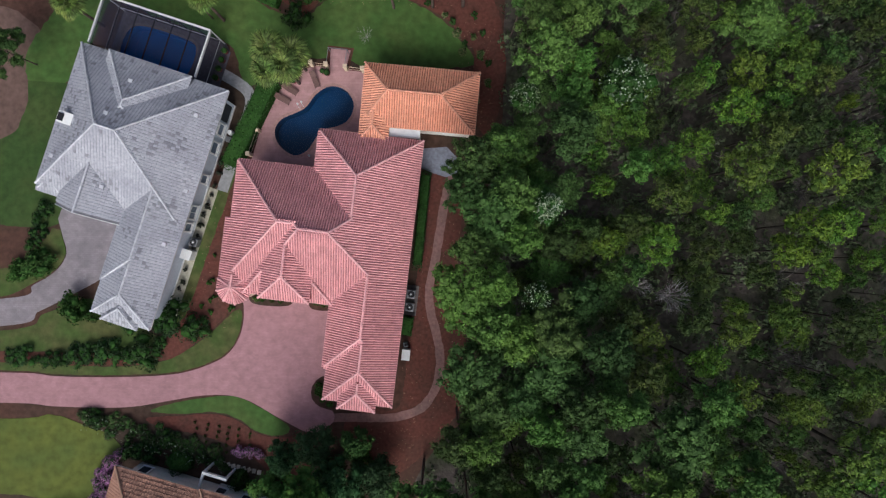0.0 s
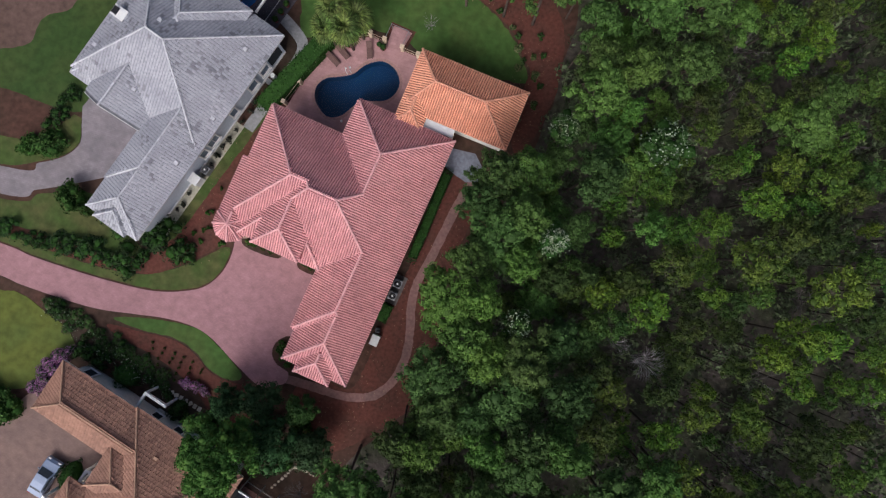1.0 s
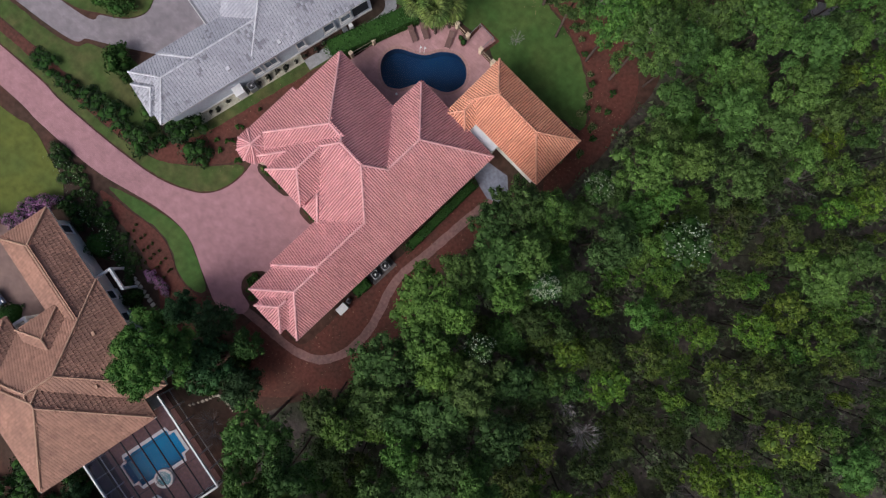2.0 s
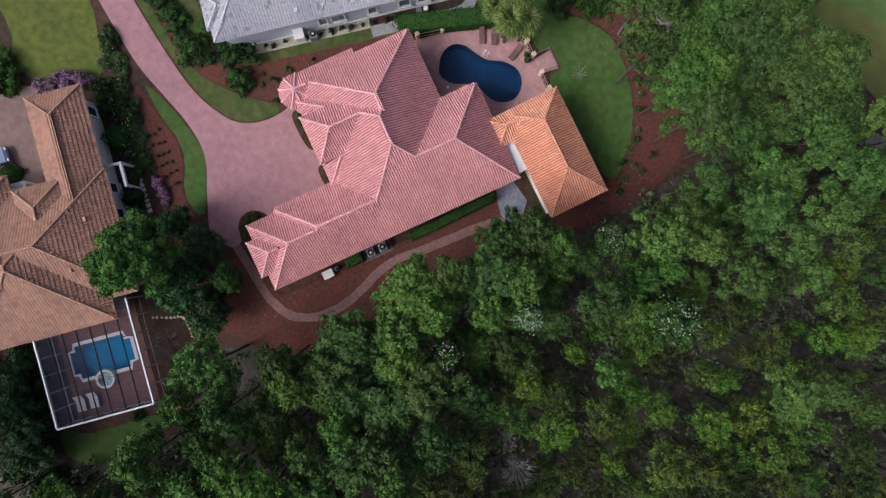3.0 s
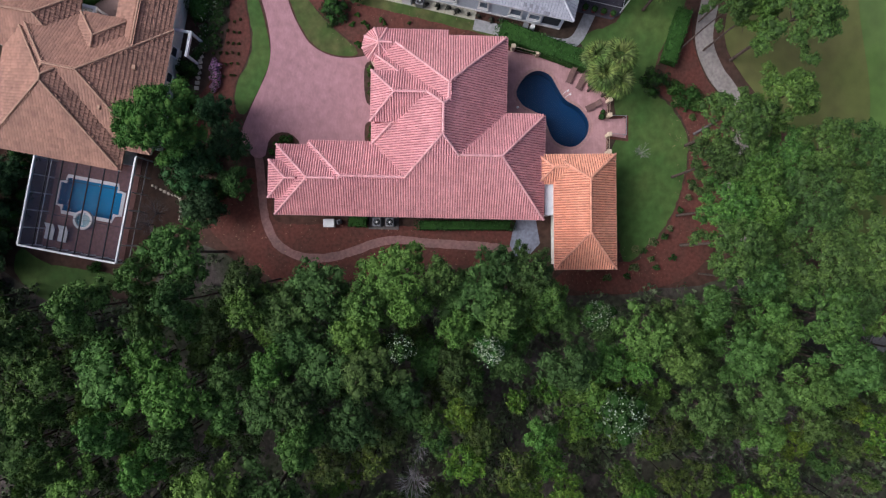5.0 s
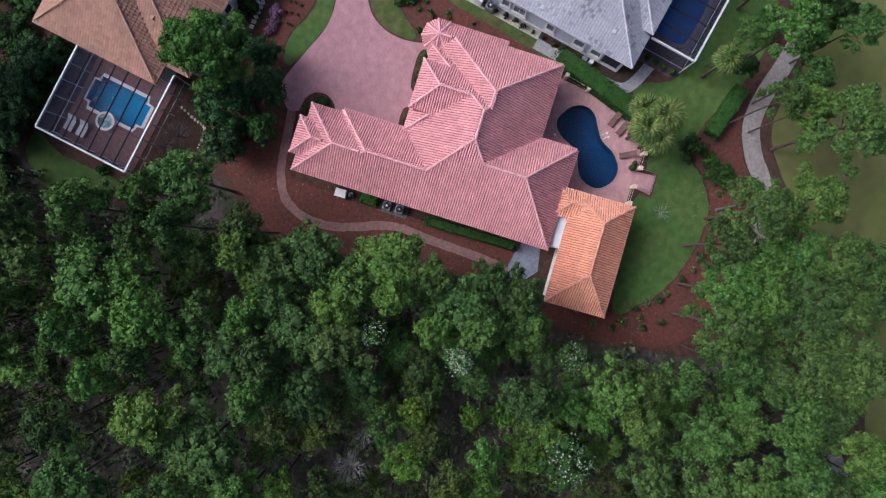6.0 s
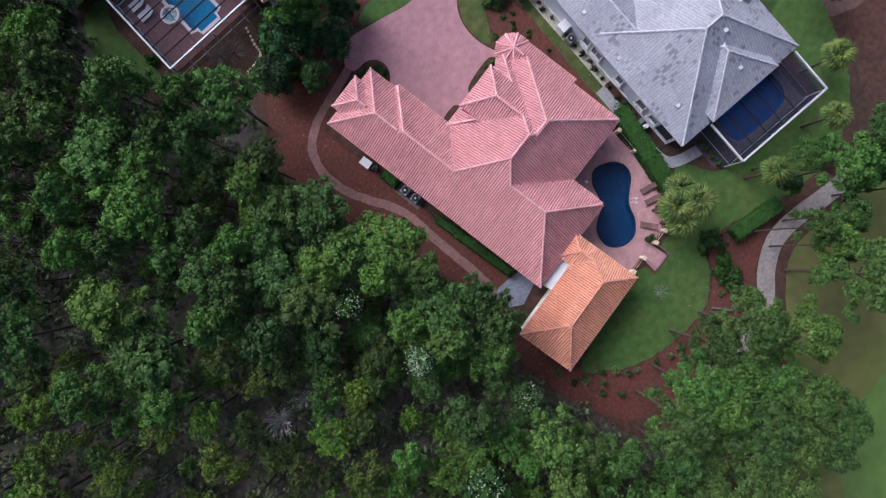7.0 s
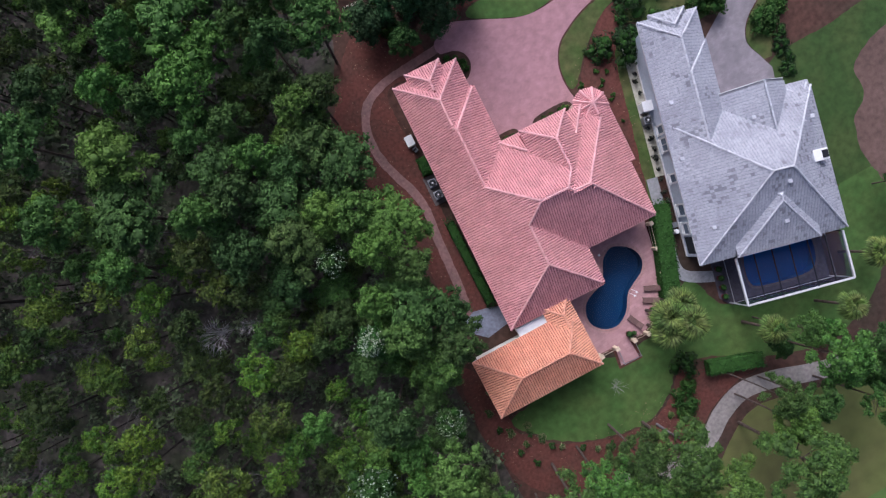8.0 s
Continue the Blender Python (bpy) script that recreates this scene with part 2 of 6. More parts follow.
M_PINK = leaf_mat("pink_flowers", (0.40, 0.20, 0.36), (0.20, 0.11, 0.17))
M_REDSHRUB = leaf_mat("reddish_shrub_leaves", (0.075, 0.050, 0.022), (0.10, 0.06, 0.03))
M_POOL_DARK = mat("navy_pool_plaster", (0.004, 0.040, 0.115), 0.7, 0.6, 0.12)
M_POOL_BLUE = mat("blue_pool_plaster", (0.004, 0.25, 0.46), 0.7, 0.8, 0.12)
M_POOL_NAVY = mat("deep_blue_pool_plaster", (0.008, 0.15, 0.48), 0.7, 0.6, 0.15)
M_WATER = water_mat("pool_water", (0.9, 0.96, 1.0))
M_WATER_BLUE = water_mat("bright_pool_water", (0.35, 0.85, 1.0), 1.10)
# blue in the tone paints the sky's reflection on the mesh
M_SCREEN = screen_mat("insect_screen_sky_tint", (0.022, 0.028, 0.06), 0.28)
M_CARPAINT = mat("silver_blue_car_paint", (0.25, 0.31, 0.44), 0.3, 4.0, 0.05, metal=0.3, coat=0.6, gloss=0.5)
M_BEDSHRUB = leaf_mat("grey_brown_shrub_leaves", (0.040, 0.038, 0.034), (0.030, 0.040, 0.022))
M_LITTER = mat("dry_leaves", (0.30, 0.20, 0.13), 0.9, 3.0, 0.3, island=0.4)
M_BORDER = leaf_mat("border_shrub_leaves", (0.044, 0.062, 0.028), (0.074, 0.082, 0.040))
M_PANE = mat("pale_window_glass", (0.15, 0.19, 0.24), 0.1, 4.0, 0.2, gloss=0.5)
M_CREAM = leaf_mat("cream_flowering_leaves", (0.20, 0.19, 0.10), (0.055, 0.08, 0.02))
M_GREYBED = mat("pale_bed_edging", (0.40, 0.38, 0.30), 0.9, 4.0, 0.2)


# ---- mesh helpers ----
def mesh_ob(name, verts, faces, material, parent=None, label="", smooth=False):
    me = bpy.data.meshes.new(name)
    me.from_pydata([tuple(map(float, v)) for v in verts], [], [tuple(map(int, f)) for f in faces])
    me.materials.append(material)
    if smooth:
        me.polygons.foreach_set("use_smooth", [True] * len(me.polygons))
    me.update()
    ob = new(name, me)
    if parent is not None:
        ob.parent = parent
    if label:
        tagged(ob, label)
    return ob


def part(name, bm, material, parent=None, label=""):
    """Links a bmesh as one mesh object under a thing or a part."""
    me = bpy.data.meshes.new(name)
    bm.normal_update()
    bm.to_mesh(me)
    bm.free()
    me.materials.append(material)
    ob = new(name, me)
    if parent is not None:
        ob.parent = parent
    if label:
        tagged(ob, label)
    return ob


def thing(name, m, label, category, group="", kind=""):
    ob = new(name)
    ob.empty_display_size = 0.3
    ob.matrix_world = m
    return tagged(ob, label, category, group, kind)


def add_box(bm, x0, x1, y0, y1, z0, z1, bevel=0.0, m=None):
    r = bmesh.ops.create_cube(bm, size=1.0)
    mm = Matrix.Translation(((x0 + x1) / 2, (y0 + y1) / 2, (z0 + z1) / 2)) @ Matrix.Diagonal((x1 - x0, y1 - y0, z1 - z0, 1))
    bmesh.ops.transform(bm, matrix=(m @ mm) if m else mm, verts=r["verts"])
    if bevel:
        es = list({e for v in r["verts"] for e in v.link_edges})
        bmesh.ops.bevel(bm, geom=es, offset=bevel, segments=2, affect="EDGES", profile=0.5)
    return bm


def box(x0, x1, y0, y1, z0, z1, bevel=0.0):
    return add_box(bmesh.new(), x0, x1, y0, y1, z0, z1, bevel)


def rod_data(a, b, r0, r1, n=6):
    a, b = Vector(a), Vector(b)
    q = (b - a).to_track_quat("Z", "Y")
    vs = []
    for p, r in ((a, r0), (b, r1)):
        for k in range(n):
            w = 2 * math.pi * k / n
            vs.append(p + q @ Vector((r * math.cos(w), r * math.sin(w), 0)))
    fs = [(k, (k + 1) % n, n + (k + 1) % n, n + k) for k in range(n)] + [tuple(range(n, 2 * n)), tuple(reversed(range(n)))]
    return vs, fs


def joined(pieces):
    vs, fs = [], []
    for v, f in pieces:
        o = len(vs)
        vs.extend(v)
        fs.extend(tuple(i + o for i in q) for q in f)
    return vs, fs


def rods(segments, n=6):
    return joined([rod_data(a, b, r0, r1, n) for a, b, r0, r1 in segments])


def spline(pts, closed=True, step=0.5):
    """A smooth line through the points."""
    p = [Vector((*q, 0)) for q in pts]
    n, out = len(p), []
    for i in range(n if closed else n - 1):
        a, b, c, d = (p[(i + k) % n] if closed else p[min(max(i + k, 0), n - 1)] for k in (-1, 0, 1, 2))
        count = max(2, int((c - b).length / step))
        for k in range(count):
            t = k / count
            q = 0.5 * ((2 * b) + (c - a) * t + (2 * a - 5 * b + 4 * c - d) * t * t + (3 * b - a - 3 * c + d) * t ** 3)
            out.append((q.x, q.y))
    if not closed:
        out.append((p[-1].x, p[-1].y))
    return out


def slab(name, outline, z0, z1, material, parent=None, label="", holes=(), rough_edge=0.0):
    """A flat piece of ground cover with an edge of its own height, cut out where holes are given."""
    bm = bmesh.new()
    rng = random.Random(len(outline))
    loops, edges = [], []
    for loop in (outline, *holes):
        vs = [bm.verts.new((x + rng.uniform(-1, 1) * rough_edge, y + rng.uniform(-1, 1) * rough_edge, z1)) for x, y in loop]
        edges += [bm.edges.new((a, b)) for a, b in zip(vs, vs[1:] + vs[:1])]
        loops.append(vs)
    flat = [v for vs in loops for v in vs]
    for tri in tessellate_polygon([[v.co for v in vs] for vs in loops]):
        corner = [flat[k] for k in tri]
        if len(set(tri)) == 3 and not bm.faces.get(corner):
            bm.faces.new(corner)
    bm.normal_update()
    for f in bm.faces:
        if f.normal.z < 0:
            f.normal_flip()
    if z1 > z0:
        r = bmesh.ops.extrude_edge_only(bm, edges=edges)
        for v in (g for g in r["geom"] if isinstance(g, bmesh.types.BMVert)):
            v.co.z = z0
    return part(name, bm, material, parent, label)


def ribbon(line, width):
    """The outline of a band of that width along a line."""
    left, right = [], []
    for i, (x, y) in enumerate(line):
        a, b = line[max(i - 1, 0)], line[min(i + 1, len(line) - 1)]
        d = Vector((b[0] - a[0], b[1] - a[1])).normalized()
        left.append((x - d.y * width / 2, y + d.x * width / 2))
        right.append((x + d.y * width / 2, y - d.x * width / 2))
    return left + right[::-1]


# ---- ground ----
POOL = spline([(-16.3, 10.1), (-17.5, 11.2), (-17.8, 12.6), (-17.1, 13.7), (-15.8, 14.3), (-14.5, 15.0), (-13.4, 16.4), (-11.9, 17.2), (-10.4, 16.8),
               (-9.5, 15.6), (-9.6, 14.4), (-10.3, 13.4), (-11.5, 12.9), (-12.8, 12.6), (-13.5, 11.7), (-14.3, 10.5), (-15.4, 9.9)], step=0.35)
GREY_FRAME = pose(-21.2, 15.5, 0, 0, 0, -18.3)
BROWN_FRAME = pose(-32.1, -21.2, 0, 0, 0, -16.5)
MAIN_FRAME = pose(-5.1, -15.7, 0, 0, 0, -6.9)
POOLHOUSE_FRAME = pose(-7.67, 18.7, 0, 0, 0, -5.2)


def shifted(loop, d):
    out, n = [], len(loop)
    area = sum(a[0] * b[1] - b[0] * a[1] for a, b in zip(loop, loop[1:] + loop[:1]))
    s = 1 if area > 0 else -1
    for i in range(n):
        a, b = loop[i - 1], loop[(i + 1) % n]
        v = Vector((b[0] - a[0], b[1] - a[1])).normalized()
        out.append((loop[i][0] + s * v.y * d, loop[i][1] - s * v.x * d))
    return out


def placed(frame_m, pts):
    return [tuple((frame_m @ Vector((x, y, 0))).xy) for x, y in pts]


GREY_POOL = spline(placed(GREY_FRAME, [(-13.9, 0.6), (-13.0, 0.25), (-10.0, 0.2), (-7.4, 0.3), (-6.5, 1.0), (-6.3, 2.6), (-6.5, 3.9), (-7.3, 4.4), (-10.0, 4.5), (-12.2, 4.4), (-13.6, 3.9), (-14.1, 2.4)]), step=0.6)
BROWN_POOL = placed(BROWN_FRAME, [(24.6, -10.2), (25.2, -10.2), (25.2, -10.8), (27.5, -10.8), (27.5, -10.2), (28.1, -10.2), (28.1, -4.9), (27.5, -4.9), (27.5, -4.3), (25.2, -4.3), (25.2, -4.9), (24.6, -4.9)])
FAR = 900.0
ground = slab("ground", [(-FAR, -FAR), (FAR, -FAR), (FAR, FAR), (-FAR, FAR)], 0, 0, M_GROUND, holes=(POOL, GREY_POOL, BROWN_POOL))
tagged(ground, "reddish brown soil with pine straw and mulch", "ground", kind="structure")


def cover(name, outline, z, material, label, category, holes=(), rough_edge=0.0):
    return tagged(slab(name, outline, -0.05, z, material, holes=holes, rough_edge=rough_edge), label, category, kind="structure")


FOREST_EDGE = [(6.5, 34), (6.5, 25), (6.5, 14), (5.0, 9), (4.2, 4), (3.6, -2), (3.8, -8), (4.6, -13), (2.5, -18), (-2.0, -22.5), (-2.5, -27), (2.5, -33), (1.5, -40), (-4, -47), (-14, -50),
               (-32, -54), (-60, -80), (80, -80), (90, 0), (80, 70), (36, 58), (18, 47.5), (10, 43.5)]
cover("forest_floor", spline(FOREST_EDGE, step=2.0), 0.012, M_FLOOR, "dark forest floor of leaf litter under pines", "forest floor", rough_edge=0.25)
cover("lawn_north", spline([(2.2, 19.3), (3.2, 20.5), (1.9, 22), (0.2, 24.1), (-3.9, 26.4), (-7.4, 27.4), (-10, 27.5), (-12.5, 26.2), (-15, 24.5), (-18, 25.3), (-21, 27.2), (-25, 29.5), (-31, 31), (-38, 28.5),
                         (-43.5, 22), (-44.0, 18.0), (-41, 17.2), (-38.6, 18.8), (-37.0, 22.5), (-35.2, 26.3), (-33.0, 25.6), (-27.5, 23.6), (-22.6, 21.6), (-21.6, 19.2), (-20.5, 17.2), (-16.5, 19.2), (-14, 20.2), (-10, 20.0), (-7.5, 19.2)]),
      0.03, M_LAWN_SHADED, "mown green back lawn with worn patches", "lawn", rough_edge=0.12)
# darker green than the other lawns: the shade here is put into the colour
cover("lawn_west", spline([(-44.0, 17.8), (-44.0, 15.8), (-44.6, 14.0), (-45.4, 12.4), (-47.4, 11.2), (-47.9, 9.6), (-48.6, 7.6), (-55, 5.8), (-75, 5.4)], False) + spline([(-75, 2), (-55, 2.4), (-48, 2.6), (-44.4, 2.3), (-41, 2.6), (-36, 6)], False) + [(-33, 12), (-34, 17.2)], 0.034, mat("shaded_side_lawn_grass", (0.038, 0.072, 0.018), 0.9, 1.2, 0.25, 0.04, 25.0, (0.055, 0.080, 0.022), 0.7, 0.25),
      "green lawn beside the grey-tiled house", "lawn", rough_edge=0.05)
cover("bare_soil", spline([(-42.6, 21.5), (-43.8, 18.0), (-43.8, 15.8), (-44.4, 14.0), (-45.2, 12.2), (-47.2, 11.0), (-47.7, 9.6), (-48.4, 7.4), (-55, 5.5), (-75, 5.2), (-75, 24), (-50, 26), (-43.5, 24)]), 0.028,
      mat("pale_bare_soil", (0.130, 0.083, 0.069), 0.95, 1.6, 0.25, 0.04, 9.0, (0.095, 0.062, 0.050), 0.6, 0.2), "pale reddish bare soil beside the lawn", "soil", rough_edge=0.08)
cover("lawn_corner", spline([(-75, -2.6), (-55, -2.5), (-46, -2.0), (-43.6, -0.9), (-42.4, 0.8), (-41.4, 2.2)], False) + spline([(-40.5, 2.0), (-40.4, 1.4), (-40.0, -0.4), (-41.0, -2.1), (-43.4, -3.6), (-47, -5.1), (-55, -5.6), (-75, -5.8)], False), 0.034, M_LAWN,
      "corner of grass beside the grey driveway", "lawn", rough_edge=0.03)
cover("fairway", spline([(-200, 60), (-80, 42), (-40, 37.8), (-30, 35.8), (-25, 34.2), (-20, 32.6), (-16.5, 33.4), (-12.6, 35.8), (-9, 38.6), (-4, 41.8), (1.5, 43.6), (6, 47.4), (12, 48.6), (18, 52), (36, 63), (80, 78), (160, 160), (-200, 160)], step=3), 0.03, M_FAIRWAY,
      "pale green golf fairway grass", "fairway")
cover("mown_fairway", spline([(-200, 72), (-60, 52), (-28, 47.6), (-13, 47.6), (-10, 47.3), (-7, 47.3), (-4.2, 48), (-1.4, 49.2), (1.1, 51.1), (10, 57), (40, 76), (120, 155), (-200, 155)], step=3), 0.045, mat("mown_grass", (0.088, 0.150, 0.034), 0.9, 0.5, 0.15, 0.03, 25.0, (0.095, 0.135, 0.045), 0.6, 0.15),
      "bright green mown strip of the golf fairway", "fairway")
cover("cart_path", ribbon(spline([(-40, 37), (-30, 34), (-26, 32.6), (-22.7, 31.2), (-19.2, 30.4), (-16, 31.2), (-13.2, 32.7), (-9, 33.4), (-3, 31.6), (2, 33), (6, 37), (9.5, 41.5), (15, 46), (26, 50)], False), 1.9), 0.06, M_CART,
      "weathered concrete golf cart path", "path")
cover("lawn_front", spline([(-75, -8.9), (-47, -8.7), (-42.2, -6.9), (-38, -5.4), (-35, -5.8), (-31.4, -8.6), (-29.5, -9.6), (-31, -10.4), (-38, -11.0), (-47, -10.8), (-75, -11)]), 0.03, M_LAWN,
      "green front lawn", "lawn", rough_edge=0.06)
cover("lawn_edge", spline([(-75, -13), (-47, -12.9), (-41, -13.3), (-35, -13.4), (-29.6, -13.2), (-27.0, -12.8), (-24.9, -12.1), (-23.1, -11.1), (-21.9, -9.6), (-21.4, -8.0), (-21.3, -6.6), (-22.0, -6.5), (-22.8, -7.2), (-24.5, -8.8), (-26.9, -10.6), (-30, -12.0), (-36, -12.5), (-47, -12.0), (-75, -12)]),
      0.031, M_LAWN, "narrow green grass verge beside the driveway", "lawn", rough_edge=0.05)
cover("lawn_side", spline([(-28.6, -7.0), (-27.4, -7.2), (-24.4, 1.0), (-22.3, 7), (-21.5, 9.6), (-22.5, 9.9), (-24.3, 5.0), (-26.2, 0)]), 0.03, M_LAWN, "strip of grass between the houses", "lawn", rough_edge=0.05)
cover("lawn_crescent", spline([(-31, -17.2), (-28.4, -16.3), (-23.0, -15.6), (-20.6, -16.2), (-17.6, -17.9), (-16.2, -19.0), (-17.0, -19.8), (-19.4, -19.5), (-21.8, -18.0), (-24.2, -17.3), (-27.8, -17.5)]), 0.03, M_LAWN_SHADED,
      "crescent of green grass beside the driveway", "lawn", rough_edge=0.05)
cover("lawn_south_west", spline([(-70, -18.5), (-46, -18.0), (-41.6, -17.6), (-38.2, -18.6), (-35.0, -20.0), (-34.0, -21.6), (-35.8, -23.6), (-37.2, -26.6), (-40.5, -27.6), (-46, -26.0), (-70, -26.6)]), 0.03, M_LAWN_DRY,
      "yellowing green lawn", "lawn", rough_edge=0.05)
cover("lawn_cage", spline([(-4.5, -43.6), (-2.6, -41), (-0.9, -34.6), (0.4, -34.5), (1.6, -37), (1.2, -41.5), (-2.0, -44.5)]), 0.03, M_LAWN_SHADED, "small green lawn beside the pool enclosure in the shaded tone", "lawn", rough_edge=0.06)
cover("mulch_bed_west", spline([(-75, -11.4), (-47, -10.9), (-38, -11.1), (-31, -10.6), (-29.4, -9.6), (-27.6, -7.2), (-24.4, 1.2), (-21.6, 9.4), (-20.4, 8.6), (-21.6, 0), (-22.3, -5), (-23, -7.0), (-25, -9.0), (-27.3, -10.8), (-30, -11.9), (-38, -12.4), (-75, -12.2)]),
      0.026, M_MULCH, "red mulch bed with shrubs", "flower bed", rough_edge=0.05)
cover("mulch_bed_south", spline([(-31.5, -18.0), (-27.8, -17.7), (-24.2, -17.5), (-21.8, -18.2), (-19.4, -19.7), (-17.0, -20.0), (-15, -19.9), (-14.0, -23), (-17, -24.8), (-20.6, -21.8), (-25.5, -19.8), (-29.5, -19.0)]),
      0.026, M_MULCH, "red mulch bed planted with small tufts", "flower bed", rough_edge=0.05)
cover("mulch_bed_east", spline([(-4.6, -16.5), (-3.6, -9), (-2.4, 0), (-1.2, 8), (1.4, 8.4), (2.2, 5), (1.6, 0), (1.6, -6), (2.4, -10), (2.2, -16), (-1, -20.5), (-5, -24), (-9, -23), (-10.5, -18.6), (-7.6, -17.0)]),
      0.02, M_MULCH, "red pine straw bed round the house", "flower bed", rough_edge=0.08)
cover("mulch_bed_path", spline([(-14.8, 25.2), (-17.5, 26.4), (-22.8, 28.8), (-22.6, 29.4), (-19.4, 29.2), (-16.2, 29.9), (-13.2, 31.4), (-10.5, 32.0), (-9.0, 29.4), (-11.6, 27.4)]), 0.023, M_MULCH,
      "red mulch bed between the hedge and the cart path", "flower bed", rough_edge=0.06)
cover("mulch_bed_north", spline([(3.4, 20.6), (2.1, 22.1), (0.4, 24.3), (-3.9, 26.6), (-7.4, 27.6), (-10, 27.7), (-12.8, 26.4), (-15, 24.7), (-17, 27.5), (-16, 29.6), (-11.5, 31), (-6, 33), (0, 31), (5, 27), (6.6, 21), (6.0, 15), (4.4, 12), (2.8, 16)]),
      0.02, M_MULCH, "red mulch border under the pines", "flower bed", rough_edge=0.08)
DRIVE = spline([(-75, -13.2), (-47, -13.1), (-41, -13.5), (-35, -13.6), (-29.6, -13.4), (-27.0, -13.0), (-24.9, -12.3), (-23.0, -11.3), (-21.75, -9.7), (-21.2, -8.0), (-21.1, -6.6), (-21.2, -5.6), (-21.3, -5.5)], False) + [(-19, -3.2), (-9.6, -3.8), (-10.6, -12.0)] + \
    spline([(-11.7, -13.2), (-13.0, -13.6), (-13.9, -14.6), (-13.9, -15.9), (-13.0, -16.8), (-11.7, -17.2), (-11.6, -18.3), (-12.9, -19.2), (-14.3, -19.5), (-17.6, -17.8), (-20.6, -16.1), (-23, -15.5), (-26, -15.6), (-29, -16.1), (-33.8, -16.8), (-41, -16.7), (-47, -16.3), (-75, -16.2)], False)
cover("driveway", DRIVE, 0.05, M_DRIVE, "pink concrete paver driveway and turning court", "driveway")
# planted beds widened by the shadow beside them, painted as dark soil
for bed in ([(-20.2, -5.75), (-16.3, -6.0), (-16.2, -4.4), (-20.0, -4.2)], [(-14.0, -6.3), (-11.8, -6.5), (-11.7, -5.2), (-13.9, -5.0)]):
    cover("court_bed", spline(bed, step=0.3), 0.058, M_GROUND, "narrow planted bed against the court wall, dark soil taking in shadow", "flower bed")
cover("garden_path", ribbon(spline([(1.3, 8.8), (1.0, 7.6), (0.4, 6.0), (-0.2, 2.8), (-0.7, -0.5), (-1.25, -2.9), (-1.5, -5.0), (-1.3, -6.7), (-0.9, -8.3), (-0.45, -10.4), (-0.3, -12.2), (-0.75, -14.7), (-1.9, -16.5), (-3.3, -17.4), (-5.6, -17.9), (-8.7, -17.9), (-11.9, -17.9)], False), 0.9), 0.045, M_PATH,
      "narrow curving brown paved garden path", "path", rough_edge=0.055)
cover("side_slab", [(-2.4, 10.6), (0.4, 10.8), (1.9, 9.2), (1.6, 8.0), (0.3, 7.6), (-1.0, 8.0), (-2.4, 8.6)], 0.05, M_SLAB, "bluish grey concrete slab at the side door", "slab")
cover("grey_driveway", spline([(-75, -6), (-47, -5.3), (-43.4, -3.8), (-41.0, -2.3), (-39.9, -0.5), (-40.3, 1.3), (-40.8, 3.2)], False) + [(-39.5, 6.5), (-31.0, 4.5), (-35.0, -2.4)] +
      spline([(-36.6, -3.4), (-39.2, -4.8), (-42.8, -6.6), (-47.0, -8.2), (-75, -9)], False), 0.05, M_COURT_GREY, "mottled grey cobble paver driveway", "driveway")
cover("brown_driveway", placed(BROWN_FRAME, [(-2.5, -5.4), (8.2, -5.2), (8.2, -30), (-14, -30), (-14, -16), (-4.5, -12)]), 0.05, M_DRIVE_BROWN, "brownish paver entrance court", "driveway")
cover("grey_walk", ribbon(spline(placed(GREY_FRAME, [(-3.6, 2.3), (-1.6, 1.9), (0.1, 1.3), (0.85, 0.0), (0.9, -2.9), (0.85, -6.3), (0.85, -9.6)]), False), 1.2), 0.05, M_CONCRETE, "curving grey concrete walkway", "path")
cover("shrub_bed", placed(GREY_FRAME, [(-0.6, -24.0), (0.42, -24.0), (0.42, -9.6), (-0.6, -9.6)]), 0.04, M_GREYBED, "pale gravel bed along the wall", "flower bed")

# pool terrace with its coping, basin and water
DECK = [(-20.3, 9.4), (-19.4, 12.4), (-18.4, 15.0), (-17.4, 17.1), (-15.6, 18.6), (-13.7, 19.4), (-12.0, 19.15), (-11.9, 21.2), (-9.8, 21.0), (-10.3, 18.95), (-8.3, 18.7), (-8.0, 12.2), (-9.2, 8.0), (-20.0, 7.5)]


cover("terrace_bed", shifted(DECK, 0.45), 0.038, M_MULCH, "strip of red mulch outside the terrace railing", "flower bed", holes=(shifted(POOL, 0.3),))
cover("pool_terrace", DECK, 0.10, M_DECK, "pink paver terrace round the swimming pool", "terrace", holes=(shifted(POOL, 0.3),))


